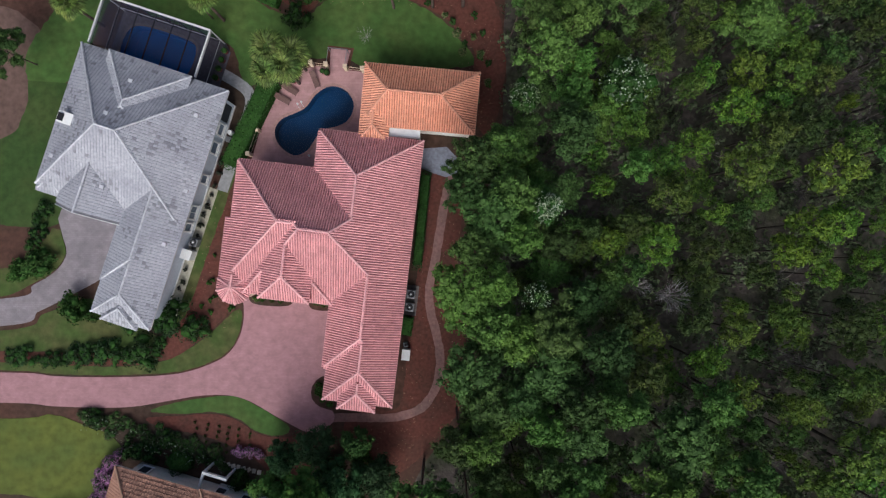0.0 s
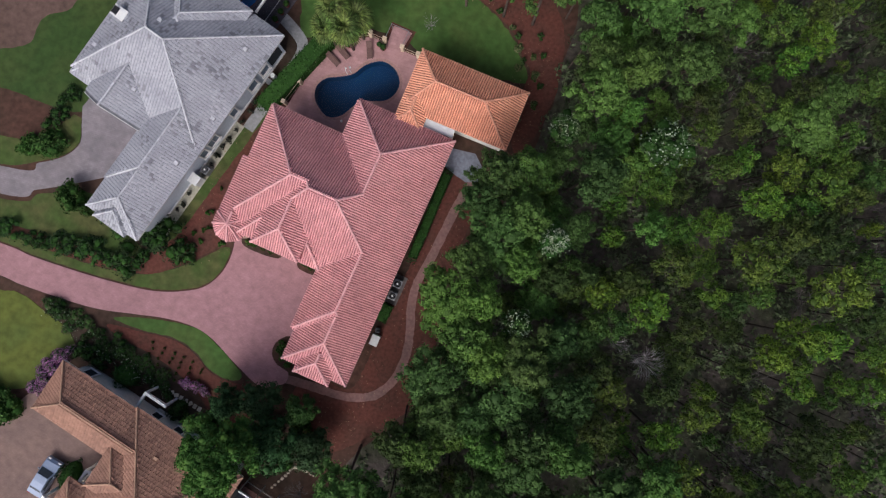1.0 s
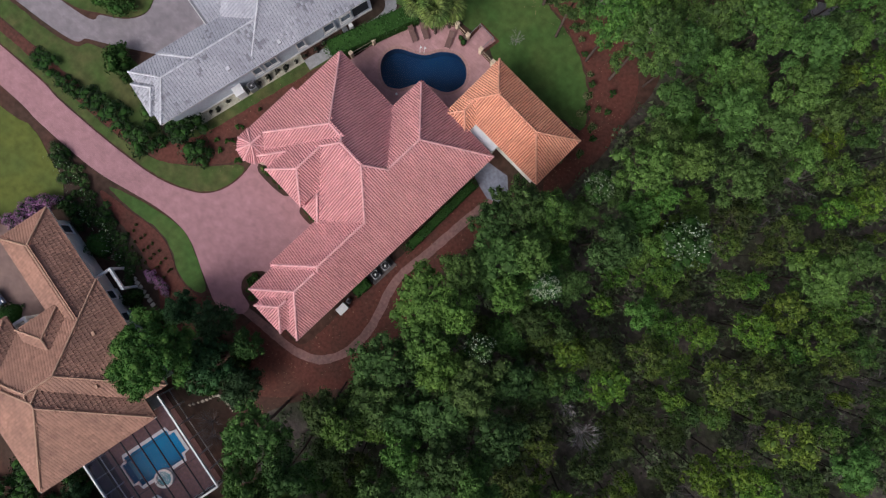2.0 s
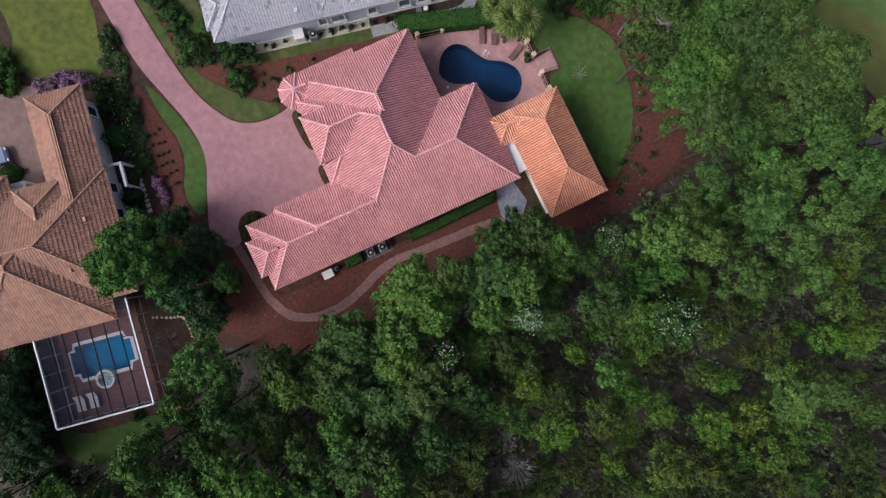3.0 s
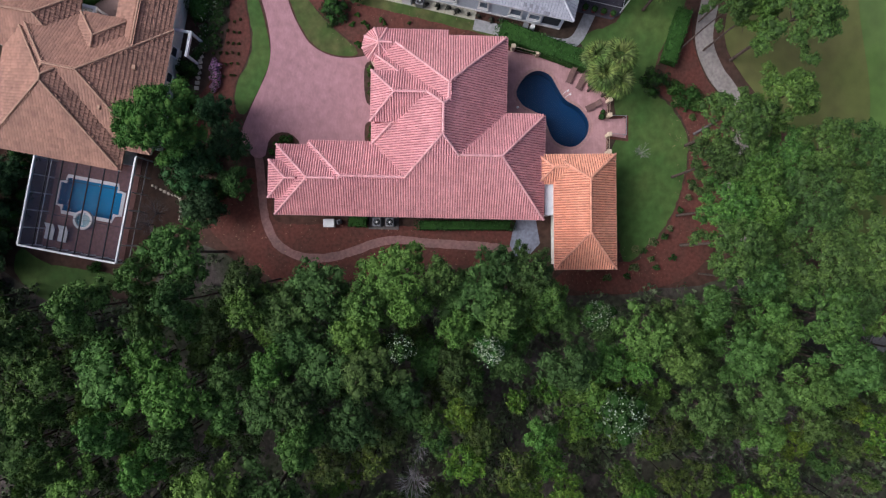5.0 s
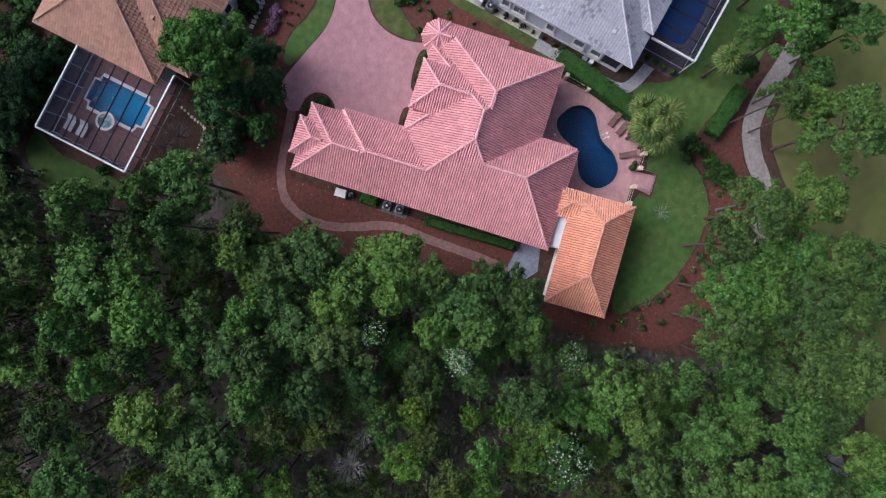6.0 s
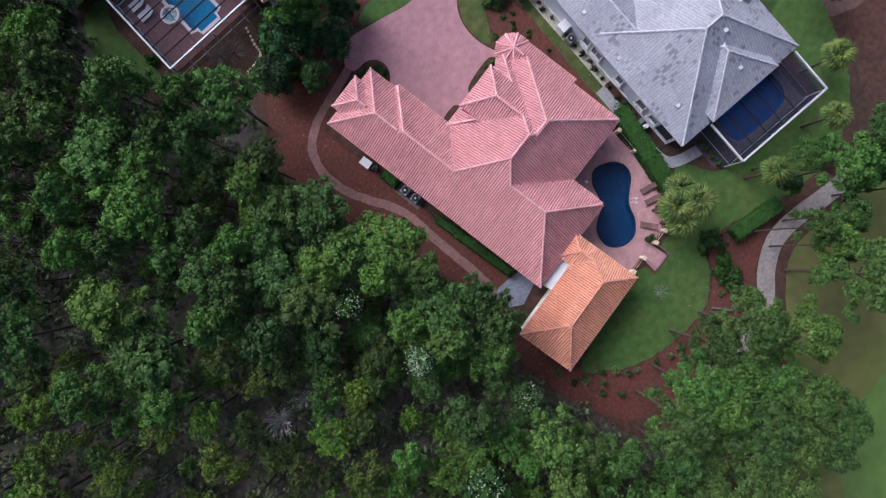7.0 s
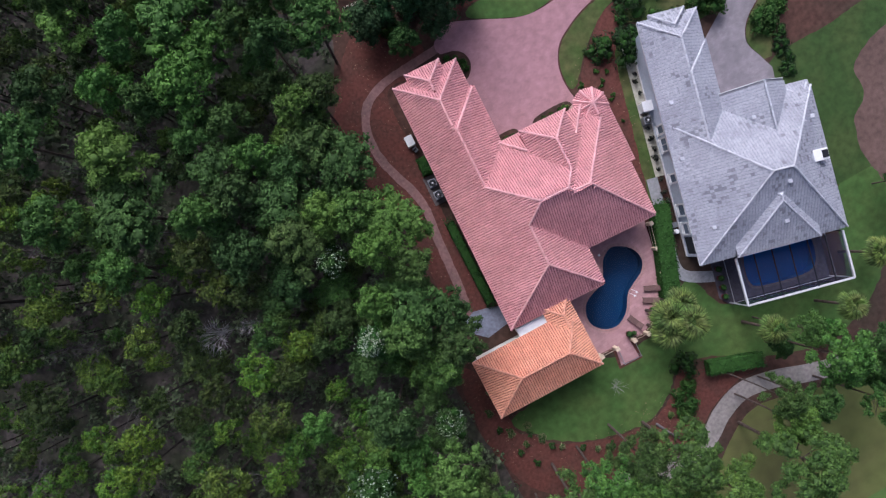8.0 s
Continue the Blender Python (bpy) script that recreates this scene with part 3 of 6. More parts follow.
def pool(name, loop, deep, plaster, coping_mat, label, coping_w, z=0.12, level=-0.08, water=M_WATER):
    """A pool: coping ring, basin with walls and bottom, water."""
    c = sum(x for x, _ in loop) / len(loop), sum(y for _, y in loop) / len(loop)
    m = Matrix.Translation((c[0], c[1], 0))
    t = thing(name, m, label, "swimming pool", kind="")
    local = [(x - c[0], y - c[1]) for x, y in loop]
    slab("coping", shifted(local, coping_w), -0.05, z, coping_mat, t, "pale stone pool edge", holes=(local,))
    n = len(local)
    vs = [(x, y, z) for x, y in local] + [(x, y, -deep) for x, y in local]
    basin = bmesh.new()
    bv = [basin.verts.new(v) for v in vs]
    for i in range(n):
        basin.faces.new((bv[i], bv[(i + 1) % n], bv[n + (i + 1) % n], bv[n + i]))
    es = [basin.edges.get((bv[n + i], bv[n + (i + 1) % n])) for i in range(n)]
    bmesh.ops.triangle_fill(basin, use_beauty=True, edges=es)
    bmesh.ops.recalc_face_normals(basin, faces=basin.faces)
    part("basin", basin, plaster, t)
    w = slab("water", shifted(local, 0.0), level, level, water, t, "still clear pool water")
    w.visible_shadow = False
    return t


pool("swimming_pool", POOL, 1.5, M_POOL_DARK, M_COPING, "kidney-shaped swimming pool with dark navy water", 0.3)
pool("swimming_pool", GREY_POOL, 1.5, M_POOL_NAVY, mat("dark_coping_stone", (0.11, 0.095, 0.10), 0.8, 5.0, 0.2), "deep blue pool inside a screen enclosure", 0.3, 0.1)
pool("swimming_pool", BROWN_POOL, 0.95, M_POOL_BLUE, M_WHITE, "bright blue pool with notched corners and white edge", 0.36, 0.1, water=M_WATER_BLUE)


# ---- roofs: overlapping hipped blocks, tiled plane by plane ----
def block(x0, x1, y0, y1, z0, w=0.5, e=0.5, s=0.5, n=0.5):
    """A hipped roof over a rectangle: eaves height and the slope of its west, east, south and north planes (None: a gable)."""
    return dict(x0=x0, x1=x1, y0=y0, y1=y1, z0=z0, slope=(w, e, s, n))


def rise(b, side, x, y):
    k = b["slope"][side]
    if k is None:
        return 1e9
    return k * ((x - b["x0"]) if side == 0 else (b["x1"] - x) if side == 1 else (y - b["y0"]) if side == 2 else (b["y1"] - y))


def height(b, x, y):
    if x < b["x0"] - 0.01 or x > b["x1"] + 0.01 or y < b["y0"] - 0.01 or y > b["y1"] + 0.01:
        return -1e9
    return b["z0"] + min(rise(b, k, x, y) for k in range(4))


def hidden(blocks, i, x, y, z, slack=0.03):
    for j, o in enumerate(blocks):
        if j != i:
            h = height(o, x, y)
            if h > z + slack or (abs(h - z) <= slack and j < i):
                return True
    return False


def crest(b):
    """The ends of the ridge of a block."""
    w, e, s, n = (1 / k if k else 0.0 for k in b["slope"])
    hx = (b["x1"] - b["x0"]) / (w + e) if w + e else 1e9
    hy = (b["y1"] - b["y0"]) / (s + n) if s + n else 1e9
    if hx < hy:
        x = b["x0"] + hx * w
        return Vector((x, b["y0"] + hx * s, b["z0"] + hx)), Vector((x, b["y1"] - hx * n, b["z0"] + hx)), True
    y = b["y0"] + hy * s
    return Vector((b["x0"] + hy * w, y, b["z0"] + hy)), Vector((b["x1"] - hy * e, y, b["z0"] + hy)), False


ARCH = {"barrel": ((-0.5, 0.0), (-0.3, 0.75), (0.0, 1.0), (0.3, 0.75), (0.5, 0.0)), "flat": ((-0.49, 0.15), (-0.42, 0.9), (0.0, 1.0), (0.42, 0.9), (0.49, 0.15))}


def clear(o, x, y, z, side):
    """Whether a tile of that side at height z shows over another block."""
    h = height(o, x, y)
    return h < z - 0.01 or (h < z + 0.03 and o["z0"] + rise(o, side, x, y) < h + 0.02)


def tile_plane(blocks, i, side, pitch, course, high, shape, rng, laid, width=0.86, lip=0.030):
    """All the tiles of one roof plane that show, course by course."""
    b = blocks[i]
    k = b["slope"][side]
    if k is None:
        return [], []
    along_x = side in (2, 3)
    lo, hi = (b["x0"], b["x1"]) if along_x else (b["y0"], b["y1"])
    deep = (b["y1"] - b["y0"]) if along_x else (b["x1"] - b["x0"])
    cosine = 1 / math.sqrt(1 + k * k)
    step = course * cosine
    vs, fs = [], []

    def at(a, d):
        return (a, b["y0"] + d if side == 2 else b["y1"] - d) if along_x else (b["x0"] + d if side == 0 else b["x1"] - d, a)

    prof = ARCH[shape]
    for c in range(math.floor(lo / pitch), math.ceil(hi / pitch)):
        a = (c + 0.5) * pitch
        if a < lo + 0.12 or a > hi - 0.12:
            continue
        d = -0.06
        while d < deep:
            d1 = d + step
            mid = at(a, d + step * 0.5)
            cx = min(max(mid[0], b["x0"]), b["x1"])
            cy = min(max(mid[1], b["y0"]), b["y1"])
            own = rise(b, side, cx, cy)
            if own > min(rise(b, q, cx, cy) for q in range(4)) + k * step * 0.3:
                break
            tests = [(a, d), (a, d1), (a - pitch / 2, d + step / 2), (a + pitch / 2, d + step / 2)]
            show = False
            for ta, td in tests:
                x, y = at(ta, max(td, 0.02))
                z = min(b["z0"] + k * max(td, 0.02), height(b, x, y))
                if z > 0 and all(clear(o, x, y, z, side) for j, o in enumerate(blocks) if j != i):
                    show = True
                    break
            key = (round(mid[0], 2), round(mid[1], 2), round(b["z0"] + k * d, 2))
            if show and key not in laid:
                laid.add(key)
                lift = rng.uniform(0, 0.012)
                ja = rng.uniform(-0.008, 0.008)
                o = len(vs)
                d_up = d1 + 0.04
                for dd, extra, wf in ((d, lip + lift * lip / 0.03, 1.0), (d_up, 0.0, 0.92)):
                    for u, h in prof:
                        x, y = at(a + ja + u * pitch * width * wf, dd)
                        vs.append((x, y, b["z0"] + k * dd + extra + h * high))
                n = len(prof)
                for q in range(n - 1):
                    f = (o + q, o + q + 1, o + n + q + 1, o + n + q)
                    fs.append(f)
                fs.append(tuple(o + q for q in range(n)))
            d = d1
    return vs, fs


def buried(blocks, i, m, side):
    """Whether a ridge tile at m lies under, or flush within, the other blocks on both its sides."""
    marks = []
    for k in (-0.25, 0.25):
        x, y = m.x + side.x * k, m.y + side.y * k
        own, mark = height(blocks[i], x, y), 0
        for j, o in enumerate(blocks):
            if j != i:
                h = height(o, x, y)
                mark = max(mark, 3 if h > own + 0.02 else 2 if abs(h - own) <= 0.02 and j < i else 1 if abs(h - own) <= 0.02 else 0)
        marks.append(mark)
    lo, hi = sorted(marks)
    return (lo >= 1 and hi == 3) or lo >= 2


def caps(blocks, i, r, lift, piece=0.42):
    """Rounded ridge and hip tiles of a block where they show."""
    b = blocks[i]
    p, q, along_y = crest(b)
    c = [Vector((b["x0"], b["y0"], b["z0"])), Vector((b["x1"], b["y0"], b["z0"])), Vector((b["x1"], b["y1"], b["z0"])), Vector((b["x0"], b["y1"], b["z0"]))]
    w, e, s, n = b["slope"]
    lines = [(p, q)]
    if along_y:
        if s:
            lines += [(c[0], p), (c[1], p)]
        if n:
            lines += [(c[2], q), (c[3], q)]
    else:
        if w:
            lines += [(c[0], p), (c[3], p)]
        if e:
            lines += [(c[1], q), (c[2], q)]
    pieces = []
    for a, d in lines:
        length = (d - a).length
        if length < 0.2:
            continue
        count = max(1, int(length / piece))
        way = (d - a).normalized()
        side = Vector((-way.y, way.x, 0)).normalized()
        up = way.cross(side)
        if up.z < 0:
            up = -up
        for k in range(count):
            u, v = a + (d - a) * (k / count), a + (d - a) * ((k + 1) / count) + way * 0.05
            m = (u + v) / 2
            if buried(blocks, i, m, side):
                continue
            vs = []
            for pt, rr, up_by in ((u, r, lift + 0.02), (v, r * 0.88, lift)):
                for t in range(6):
                    ang = math.pi * t / 5
                    vs.append(pt + side * (math.cos(ang) * rr) + up * (math.sin(ang) * rr * 0.8 + up_by))
            fs = [(t, t + 1, 7 + t, 6 + t) for t in range(5)] + [tuple(range(6))]
            pieces.append((vs, fs))
    return joined(pieces)


def hip_solid(b, drop):
    """The boarded body of a hipped block under its tiles."""
    p, q, along_y = crest(b)
    z = b["z0"] - drop
    p, q = p - Vector((0, 0, drop)), q - Vector((0, 0, drop))
    c = [Vector((b["x0"], b["y0"], z)), Vector((b["x1"], b["y0"], z)), Vector((b["x1"], b["y1"], z)), Vector((b["x0"], b["y1"], z))]
    low = [v - Vector((0, 0, 0.16)) for v in c]
    vs = c + [p, q] + low
    if along_y:
        fs = [(0, 1, 4), (1, 2, 5, 4), (2, 3, 5), (3, 0, 4, 5)]
    else:
        fs = [(0, 1, 5, 4), (1, 2, 5), (2, 3, 4, 5), (3, 0, 4)]
    fs += [(6 + k, 6 + (k + 1) % 4, (k + 1) % 4, k) for k in range(4)] + [(9, 8, 7, 6)]
    return vs, fs


def roofed_house(house, blocks, walls, tile_m, deck_m, cap_m, wall_m, pitch, course, high, shape, seed, overhang=0.55, fascia=None, width=0.86, lip=0.030, cap=(0.125, 0.095)):
    rng, laid = random.Random(seed), set()
    for i, b in enumerate(blocks):
        v, f = hip_solid(b, 0.02 + 0.004 * i)
        mesh_ob("roof_deck", v, f, deck_m, house, "boarded roof body under the tiles")
        for side in range(4):
            v, f = tile_plane(blocks, i, side, pitch, course, high, shape, rng, laid, width, lip)
            if f:
                tagged(mesh_ob("roof_tiles", v, f, tile_m, house), kind="stuff")
        v, f = caps(blocks, i, *cap)
        if f:
            tagged(mesh_ob("ridge_tiles", v, f, cap_m, house, "paler rounded ridge tiles"), kind="stuff")
        if fascia:
            t = 0.03
            z0, z1 = b["z0"] - 0.2 - 0.003 * i, b["z0"] - 0.02
            for x0, x1, y0, y1 in ((b["x0"] - t, b["x0"] - 0.002, b["y0"], b["y1"]), (b["x1"] + 0.002, b["x1"] + t, b["y0"], b["y1"]), (b["x0"], b["x1"], b["y0"] - t, b["y0"] - 0.002), (b["x0"], b["x1"], b["y1"] + 0.002, b["y1"] + t)):
                if not hidden(blocks, i, (x0 + x1) / 2, (y0 + y1) / 2, b["z0"] - 0.3):
                    part("fascia", box(x0, x1, y0, y1, z0, z1), fascia, house)
        if i in walls:
            o = overhang + 0.004 * i
            part("wall", box(b["x0"] + o, b["x1"] - o, b["y0"] + o, b["y1"] - o, -0.1, b["z0"] - 0.19 - 0.004 * i), wall_m, house)


def window(house, x, y, z, w, h, face, frame_m=M_WHITE, depth=0.08, pane_m=M_GLASS):
    """A framed window on a wall; face: the side that it looks to (E, W, N, S)."""
    turn = {"E": 90, "W": -90, "N": 180, "S": 0}[face]
    m = pose(x, y, z, 0, 0, turn)
    fr = bmesh.new()
    t = 0.17 if depth > 0.1 else 0.11
    add_box(fr, -w / 2, w / 2, -depth, 0, h - t, h)
    add_box(fr, -w / 2, w / 2, -depth, 0, 0, t)
    add_box(fr, -w / 2, -w / 2 + t, -depth, 0, t, h - t)
    add_box(fr, w / 2 - t, w / 2, -depth, 0, t, h - t)
    if w > 1.5:
        add_box(fr, -0.02, 0.02, -depth * 0.7, -0.01, t, h - t)
    ob = part("window", fr, frame_m, house, "white framed window")
    ob.matrix_local = m
    part("pane", box(-w / 2 + t, w / 2 - t, -0.035, -0.02, t, h - t), pane_m, ob, "glass pane")
    s = part("sill", box(-w / 2 - 0.06, w / 2 + 0.06, -depth - 0.06, 0, -0.06, 0), frame_m, ob)
    return ob


# ---- the pink-tiled house ----
house = thing("house", MAIN_FRAME, "large peach stucco house with pink barrel tile hipped roof", "house")
MAIN = [
    block(-6.9, 0.0, 0.0, 10.0, 3.6),
    block(-7.35, 0.0, 3.05, 24.0, 3.6),
    block(-10.45, 0.0, 15.0, 26.55, 3.6, 0.6, 0.5, None, 0.63),
    block(-15.98, 0.0, 9.55, 22.65, 3.6, 0.66, 0.5, 0.549, 0.6),
    block(-18.05, -3.0, 10.45, 22.65, 3.6, 0.61, 0.61, 0.54, 0.6),
    block(-13.977, -9.103, 9.4, 18.0, 4.922, 0.66, 0.66, 0.68, 0.66),
    block(-10.3, -7.1, 9.35, 18.0, 3.6, None, 0.66, 0.6, None),
    block(-5.3, -1.6, -0.6, 6.0, 3.95),
    block(-18.733, -15.3, 9.9, 16.85, 3.183, 0.61, 0.61, None, None),
]
roofed_house(house, MAIN, (0, 1, 2, 3, 4, 5, 7), M_TILE, M_DECKING, M_CAP, M_STUCCO_PINK, 0.24, 0.40, 0.105, "barrel", 3, fascia=M_STUCCO_PINK, width=0.86, lip=0.03)

# many-sided bay at the front corner: a low fan of tile rows between pale ridge tiles
TX, TY, TR, TZ0, TZ1 = -17.02, 10.0, 1.8, 3.3, 4.27
fan, spokes = [], []
ROWS, SIDES = 5, 9
for k in range(SIDES * ROWS):
    # one tapering row of barrel tiles, overlapping up the slope
    mid, half = 2 * math.pi * (k + 0.5) / (SIDES * ROWS), math.pi / (SIDES * ROWS)
    for c in range(5):
        vs = []
        for g, up in ((c / 5, 0.035), (min((c + 1) / 5 + 0.02, 0.98), 0.0)):
            r = TR * (1 - g)
            for q, h in ((-0.80, 0.0), (-0.45, 0.75), (0.0, 1.0), (0.45, 0.75), (0.80, 0.0)):
                ang = mid + half * q
                vs.append((TX + r * math.cos(ang), TY + r * math.sin(ang), TZ0 + (TZ1 - TZ0) * g + up + 0.10 * h * (1 - 0.8 * g)))
        fan.append((vs, [(q, q + 1, q + 6, q + 5) for q in range(4)] + [(4, 3, 2, 1, 0)]))
for k in range(SIDES):
    a0 = 2 * math.pi * k / SIDES
    for c in range(4):
        f0, f1 = c / 4, (c + 1) / 4 + 0.02
        p0, p1 = (Vector((TX + TR * 1.03 * (1 - g) * math.cos(a0), TY + TR * 1.03 * (1 - g) * math.sin(a0), TZ0 + (TZ1 - TZ0) * g + 0.07)) for g in (f0, f1))
        spokes.append(rod_data(p0, p1, 0.11, 0.085, 7))
v, f = joined(fan)
tagged(mesh_ob("bay_tiles", v, f, M_TILE, house, "fan of clay tiles over the bay"), kind="stuff")
v, f = joined(spokes)
tagged(mesh_ob("bay_ridges", v, f, M_CAP, house, "pale radiating ridge tiles"), kind="stuff")
bm = bmesh.new()
bmesh.ops.create_cone(bm, cap_ends=True, segments=9, radius1=TR, radius2=0.02, depth=TZ1 - TZ0, matrix=Matrix.Translation((TX, TY, (TZ0 + TZ1) / 2 - 0.02)))
part("bay_roof_body", bm, M_DECKING, house)
bm = bmesh.new()
bmesh.ops.create_cone(bm, cap_ends=True, segments=26, radius1=TR - 0.4, radius2=TR - 0.4, depth=TZ0 + 0.1, matrix=Matrix.Translation((TX, TY, TZ0 / 2 - 0.06)))
part("bay_wall", bm, M_STUCCO_PINK, house)
for y in (6.0, 11.0, 15.0, 20.0, 23.5):
    window(house, -0.55, y, 0.9, 1.4, 1.5, "E")
for x, y in ((-11.4, 10.1), (-14.4, 10.1)):
    window(house, x, y, 0.9, 1.3, 1.9, "S")
for x in (-3.5,):
    window(house, x, 0.0, 0.9, 1.6, 1.3, "S")
for y in (5.2, 8.0):
    door = part("garage_door", box(-6.62, -6.56, y - 1.2, y + 1.2, 0.02, 2.2), M_WHITE, house, "white panelled garage door")
    for k in range(4):
        part("panel", box(-6.64, -6.615, y - 1.1, y + 1.1, 0.1 + k * 0.53, 0.55 + k * 0.53, 0.008), M_WHITE, door)

# ---- the orange-tiled pool house ----
pool_house = thing("pool_house", POOLHOUSE_FRAME, "small pool house with bright orange barrel tile roof", "pool house")
PH = [block(0.0, 11.4, -6.4, -0.25, 3.6, 0.61, 0.44, 0.5, 0.54), block(0.0, 2.9, -8.0, -2.6, 3.6, 0.58, 0.5, 0.5, None)]
roofed_house(pool_house, PH, (0,), M_TILE_ORANGE, M_DECKING_ORANGE, M_CAP_ORANGE, M_STUCCO, 0.24, 0.40, 0.10, "barrel", 5, 0.45, fascia=M_STUCCO, width=0.84, lip=0.05)
part("flat_roof", box(2.6, 6.0, -7.15, -6.2, 3.05, 3.2, 0.02), M_FLATROOF, pool_house, "white flat membrane roof over the passage")
part("roof_upstand", box(2.6, 6.0, -7.22, -7.152, 3.0, 3.26), M_WHITE, pool_house)
part("passage_wall", box(5.7, 5.9, -7.1, -6.3, 0, 3.0), M_STUCCO, pool_house)
for x in (3.5, 7.5):
    window(pool_house, x, -0.74, 0.9, 1.4, 1.4, "N")
window(pool_house, 8.8, -5.88, 0.9, 1.2, 1.4, "S")

# ---- the grey-tiled house ----
grey_house = thing("house", GREY_FRAME, "blue-grey stucco house with weathered grey tile hipped roof", "house")
GREY = [
    block(-15.25, 0.0, -14.5, 0.1, 3.8, 0.595, 0.548, 0.52, 0.52),
    block(-6.1, 0.0, -24.8, -12.0, 3.8, 0.52, 0.52, 0.55, 0.52),
    block(-6.25, 0.0, -21.6, -8.0, 3.8, 0.52, 0.52, 0.51, 0.52),
    block(-12.0, -3.6, -9.0, 0.2, 4.35, 0.52, 0.52, 0.52, 0.49),
    block(-12.75, -5.7, -15.85, -5.4, 3.8, 0.594, 0.494, None, 0.5),
    block(-15.4, -12.4, -15.15, -10.0, 3.4, 0.5, 0.5, 0.5, 0.5),
    block(-4.9, -1.2, -25.2, -19.0, 3.86, 0.52, 0.52, 0.55, 0.52),
]
roofed_house(grey_house, GREY, (0, 1, 2, 3, 5), M_TILE_GREY, M_DECKING_GREY, M_CAP_GREY, M_STUCCO_BLUE, 0.30, 0.36, 0.030, "flat", 9, 0.68, fascia=M_WHITE, width=0.97, lip=0.016, cap=(0.11, 0.03))
bm = bmesh.new()
add_box(bm, -0.676, -0.60, -23.6, -0.62, 0.0, 0.22)
part("plinth", bm, M_WHITE, grey_house, "white painted base band")
for y, w, h in ((-14.2, 1.1, 1.6), (-12.6, 1.6, 1.6), (-9.0, 1.1, 1.6), (-5.6, 1.4, 1.6), (-3.6, 1.4, 1.4)):
    window(grey_house, -0.668, y, 0.9, w, h, "E", depth=0.16, pane_m=M_PANE)
part("dark_window", box(-0.68, -0.655, -2.7, -0.9, 0.6, 2.5), M_GLASS, grey_house, "large dark glazed opening")
part("gable_wall", box(-12.4, -6.1, -15.35, -15.15, 0, 3.7), M_STUCCO_BLUE, grey_house)
part("entry_wall", box(-11.4, -7.0, -14.8, -14.6, 0, 3.6), M_STUCCO_BLUE, grey_house)
v, f = joined([([(x0, -15.89, z0 - 0.2), (x1, -15.89, z1 - 0.2), (x1, -15.89, z1 + 0.06), (x0, -15.89, z0 + 0.06), (x0, -15.84, z0 - 0.2), (x1, -15.84, z1 - 0.2), (x1, -15.84, z1 + 0.06), (x0, -15.84, z0 + 0.06)],
                [(0, 1, 2, 3), (7, 6, 5, 4), (3, 2, 6, 7), (0, 4, 5, 1)]) for x0, z0, x1, z1 in ((-12.75, 3.8, -9.55, 5.7), (-9.55, 5.7, -5.7, 3.8))])
mesh_ob("barge_board", v, f, M_WHITE, grey_house, "white board along the entrance gable")
chim = part("chimney", box(-13.95, -12.5, -8.05, -7.0, 4.2, 5.4, 0.03), M_WHITE, grey_house, "white painted chimney box")
part("chimney_cap", box(-14.0, -12.45, -8.1, -6.95, 5.4, 5.48, 0.02), M_WHITE, chim)
part("flue", box(-13.9, -13.35, -7.9, -7.15, 5.48, 5.6, 0.02), M_BRONZE, chim)
part("cricket", box(-12.5, -11.6, -7.95, -7.1, 4.9, 5.62, 0.25), M_CAP_GREY, grey_house, "pale saddle behind the chimney")
for x, y in ((-1.0, -16.2), (-0.7, -10.6), (-1.75, -3.3), (-8.1, -12.7), (-8.6, -5.9), (-8.3, -2.2), (-14.0, -11.4)):
    top = max(height(b, x, y) for b in GREY)
    part("roof_vent", box(x - 0.22, x + 0.22, y - 0.18, y + 0.18, top - 0.15, top + 0.14, 0.03), M_CAP_GREY, grey_house, "small pale grey roof vent")

# ---- the brown-tiled house ----
brown_house = thing("house", BROWN_FRAME, "cream stucco house with brown concrete tile roof", "house")
BROWN = [
    block(8.4, 20.9, -16.0, -0.2, 3.6, 0.5, 0.5, 0.5, 0.48),
    block(-0.25, 11.3, -6.0, -0.4, 3.6, 0.505, None, 0.5, 0.5),
    block(9.0, 23.0, -16.3, -2.8, 3.6, 0.5, 0.5, 0.5, 0.5),
    block(8.5, 15.0, -8.95, -4.1, 4.35, 0.5, 0.5, 0.5, 0.5),
    block(6.6, 13.0, -26.0, -9.6, 3.7, 0.5, 0.5, 0.5, 0.5),
]
roofed_house(brown_house, BROWN, (0, 1, 2, 3, 4), M_TILE_BROWN, M_DECKING_BROWN, M_CAP_BROWN, M_STUCCO, 0.30, 0.38, 0.022, "barrel", 13, 0.85, fascia=M_STUCCO, width=1.0, lip=0.050, cap=(0.11, 0.07))
for x in (1.8, 9.9, 12.6, 15.4, 18.0):
    window(brown_house, x, -1.1 if x < 8 else -1.05, 0.9, 1.1, 1.5, "N")
for x, y in ((13.0, -2.6), (17.5, -4.8)):
    top = max(height(b, x, y) for b in BROWN)
    part("roof_vent", box(x - 0.2, x + 0.2, y - 0.16, y + 0.16, top - 0.15, top + 0.2, 0.03), M_CAP_BROWN, brown_house, "small tan roof vent")
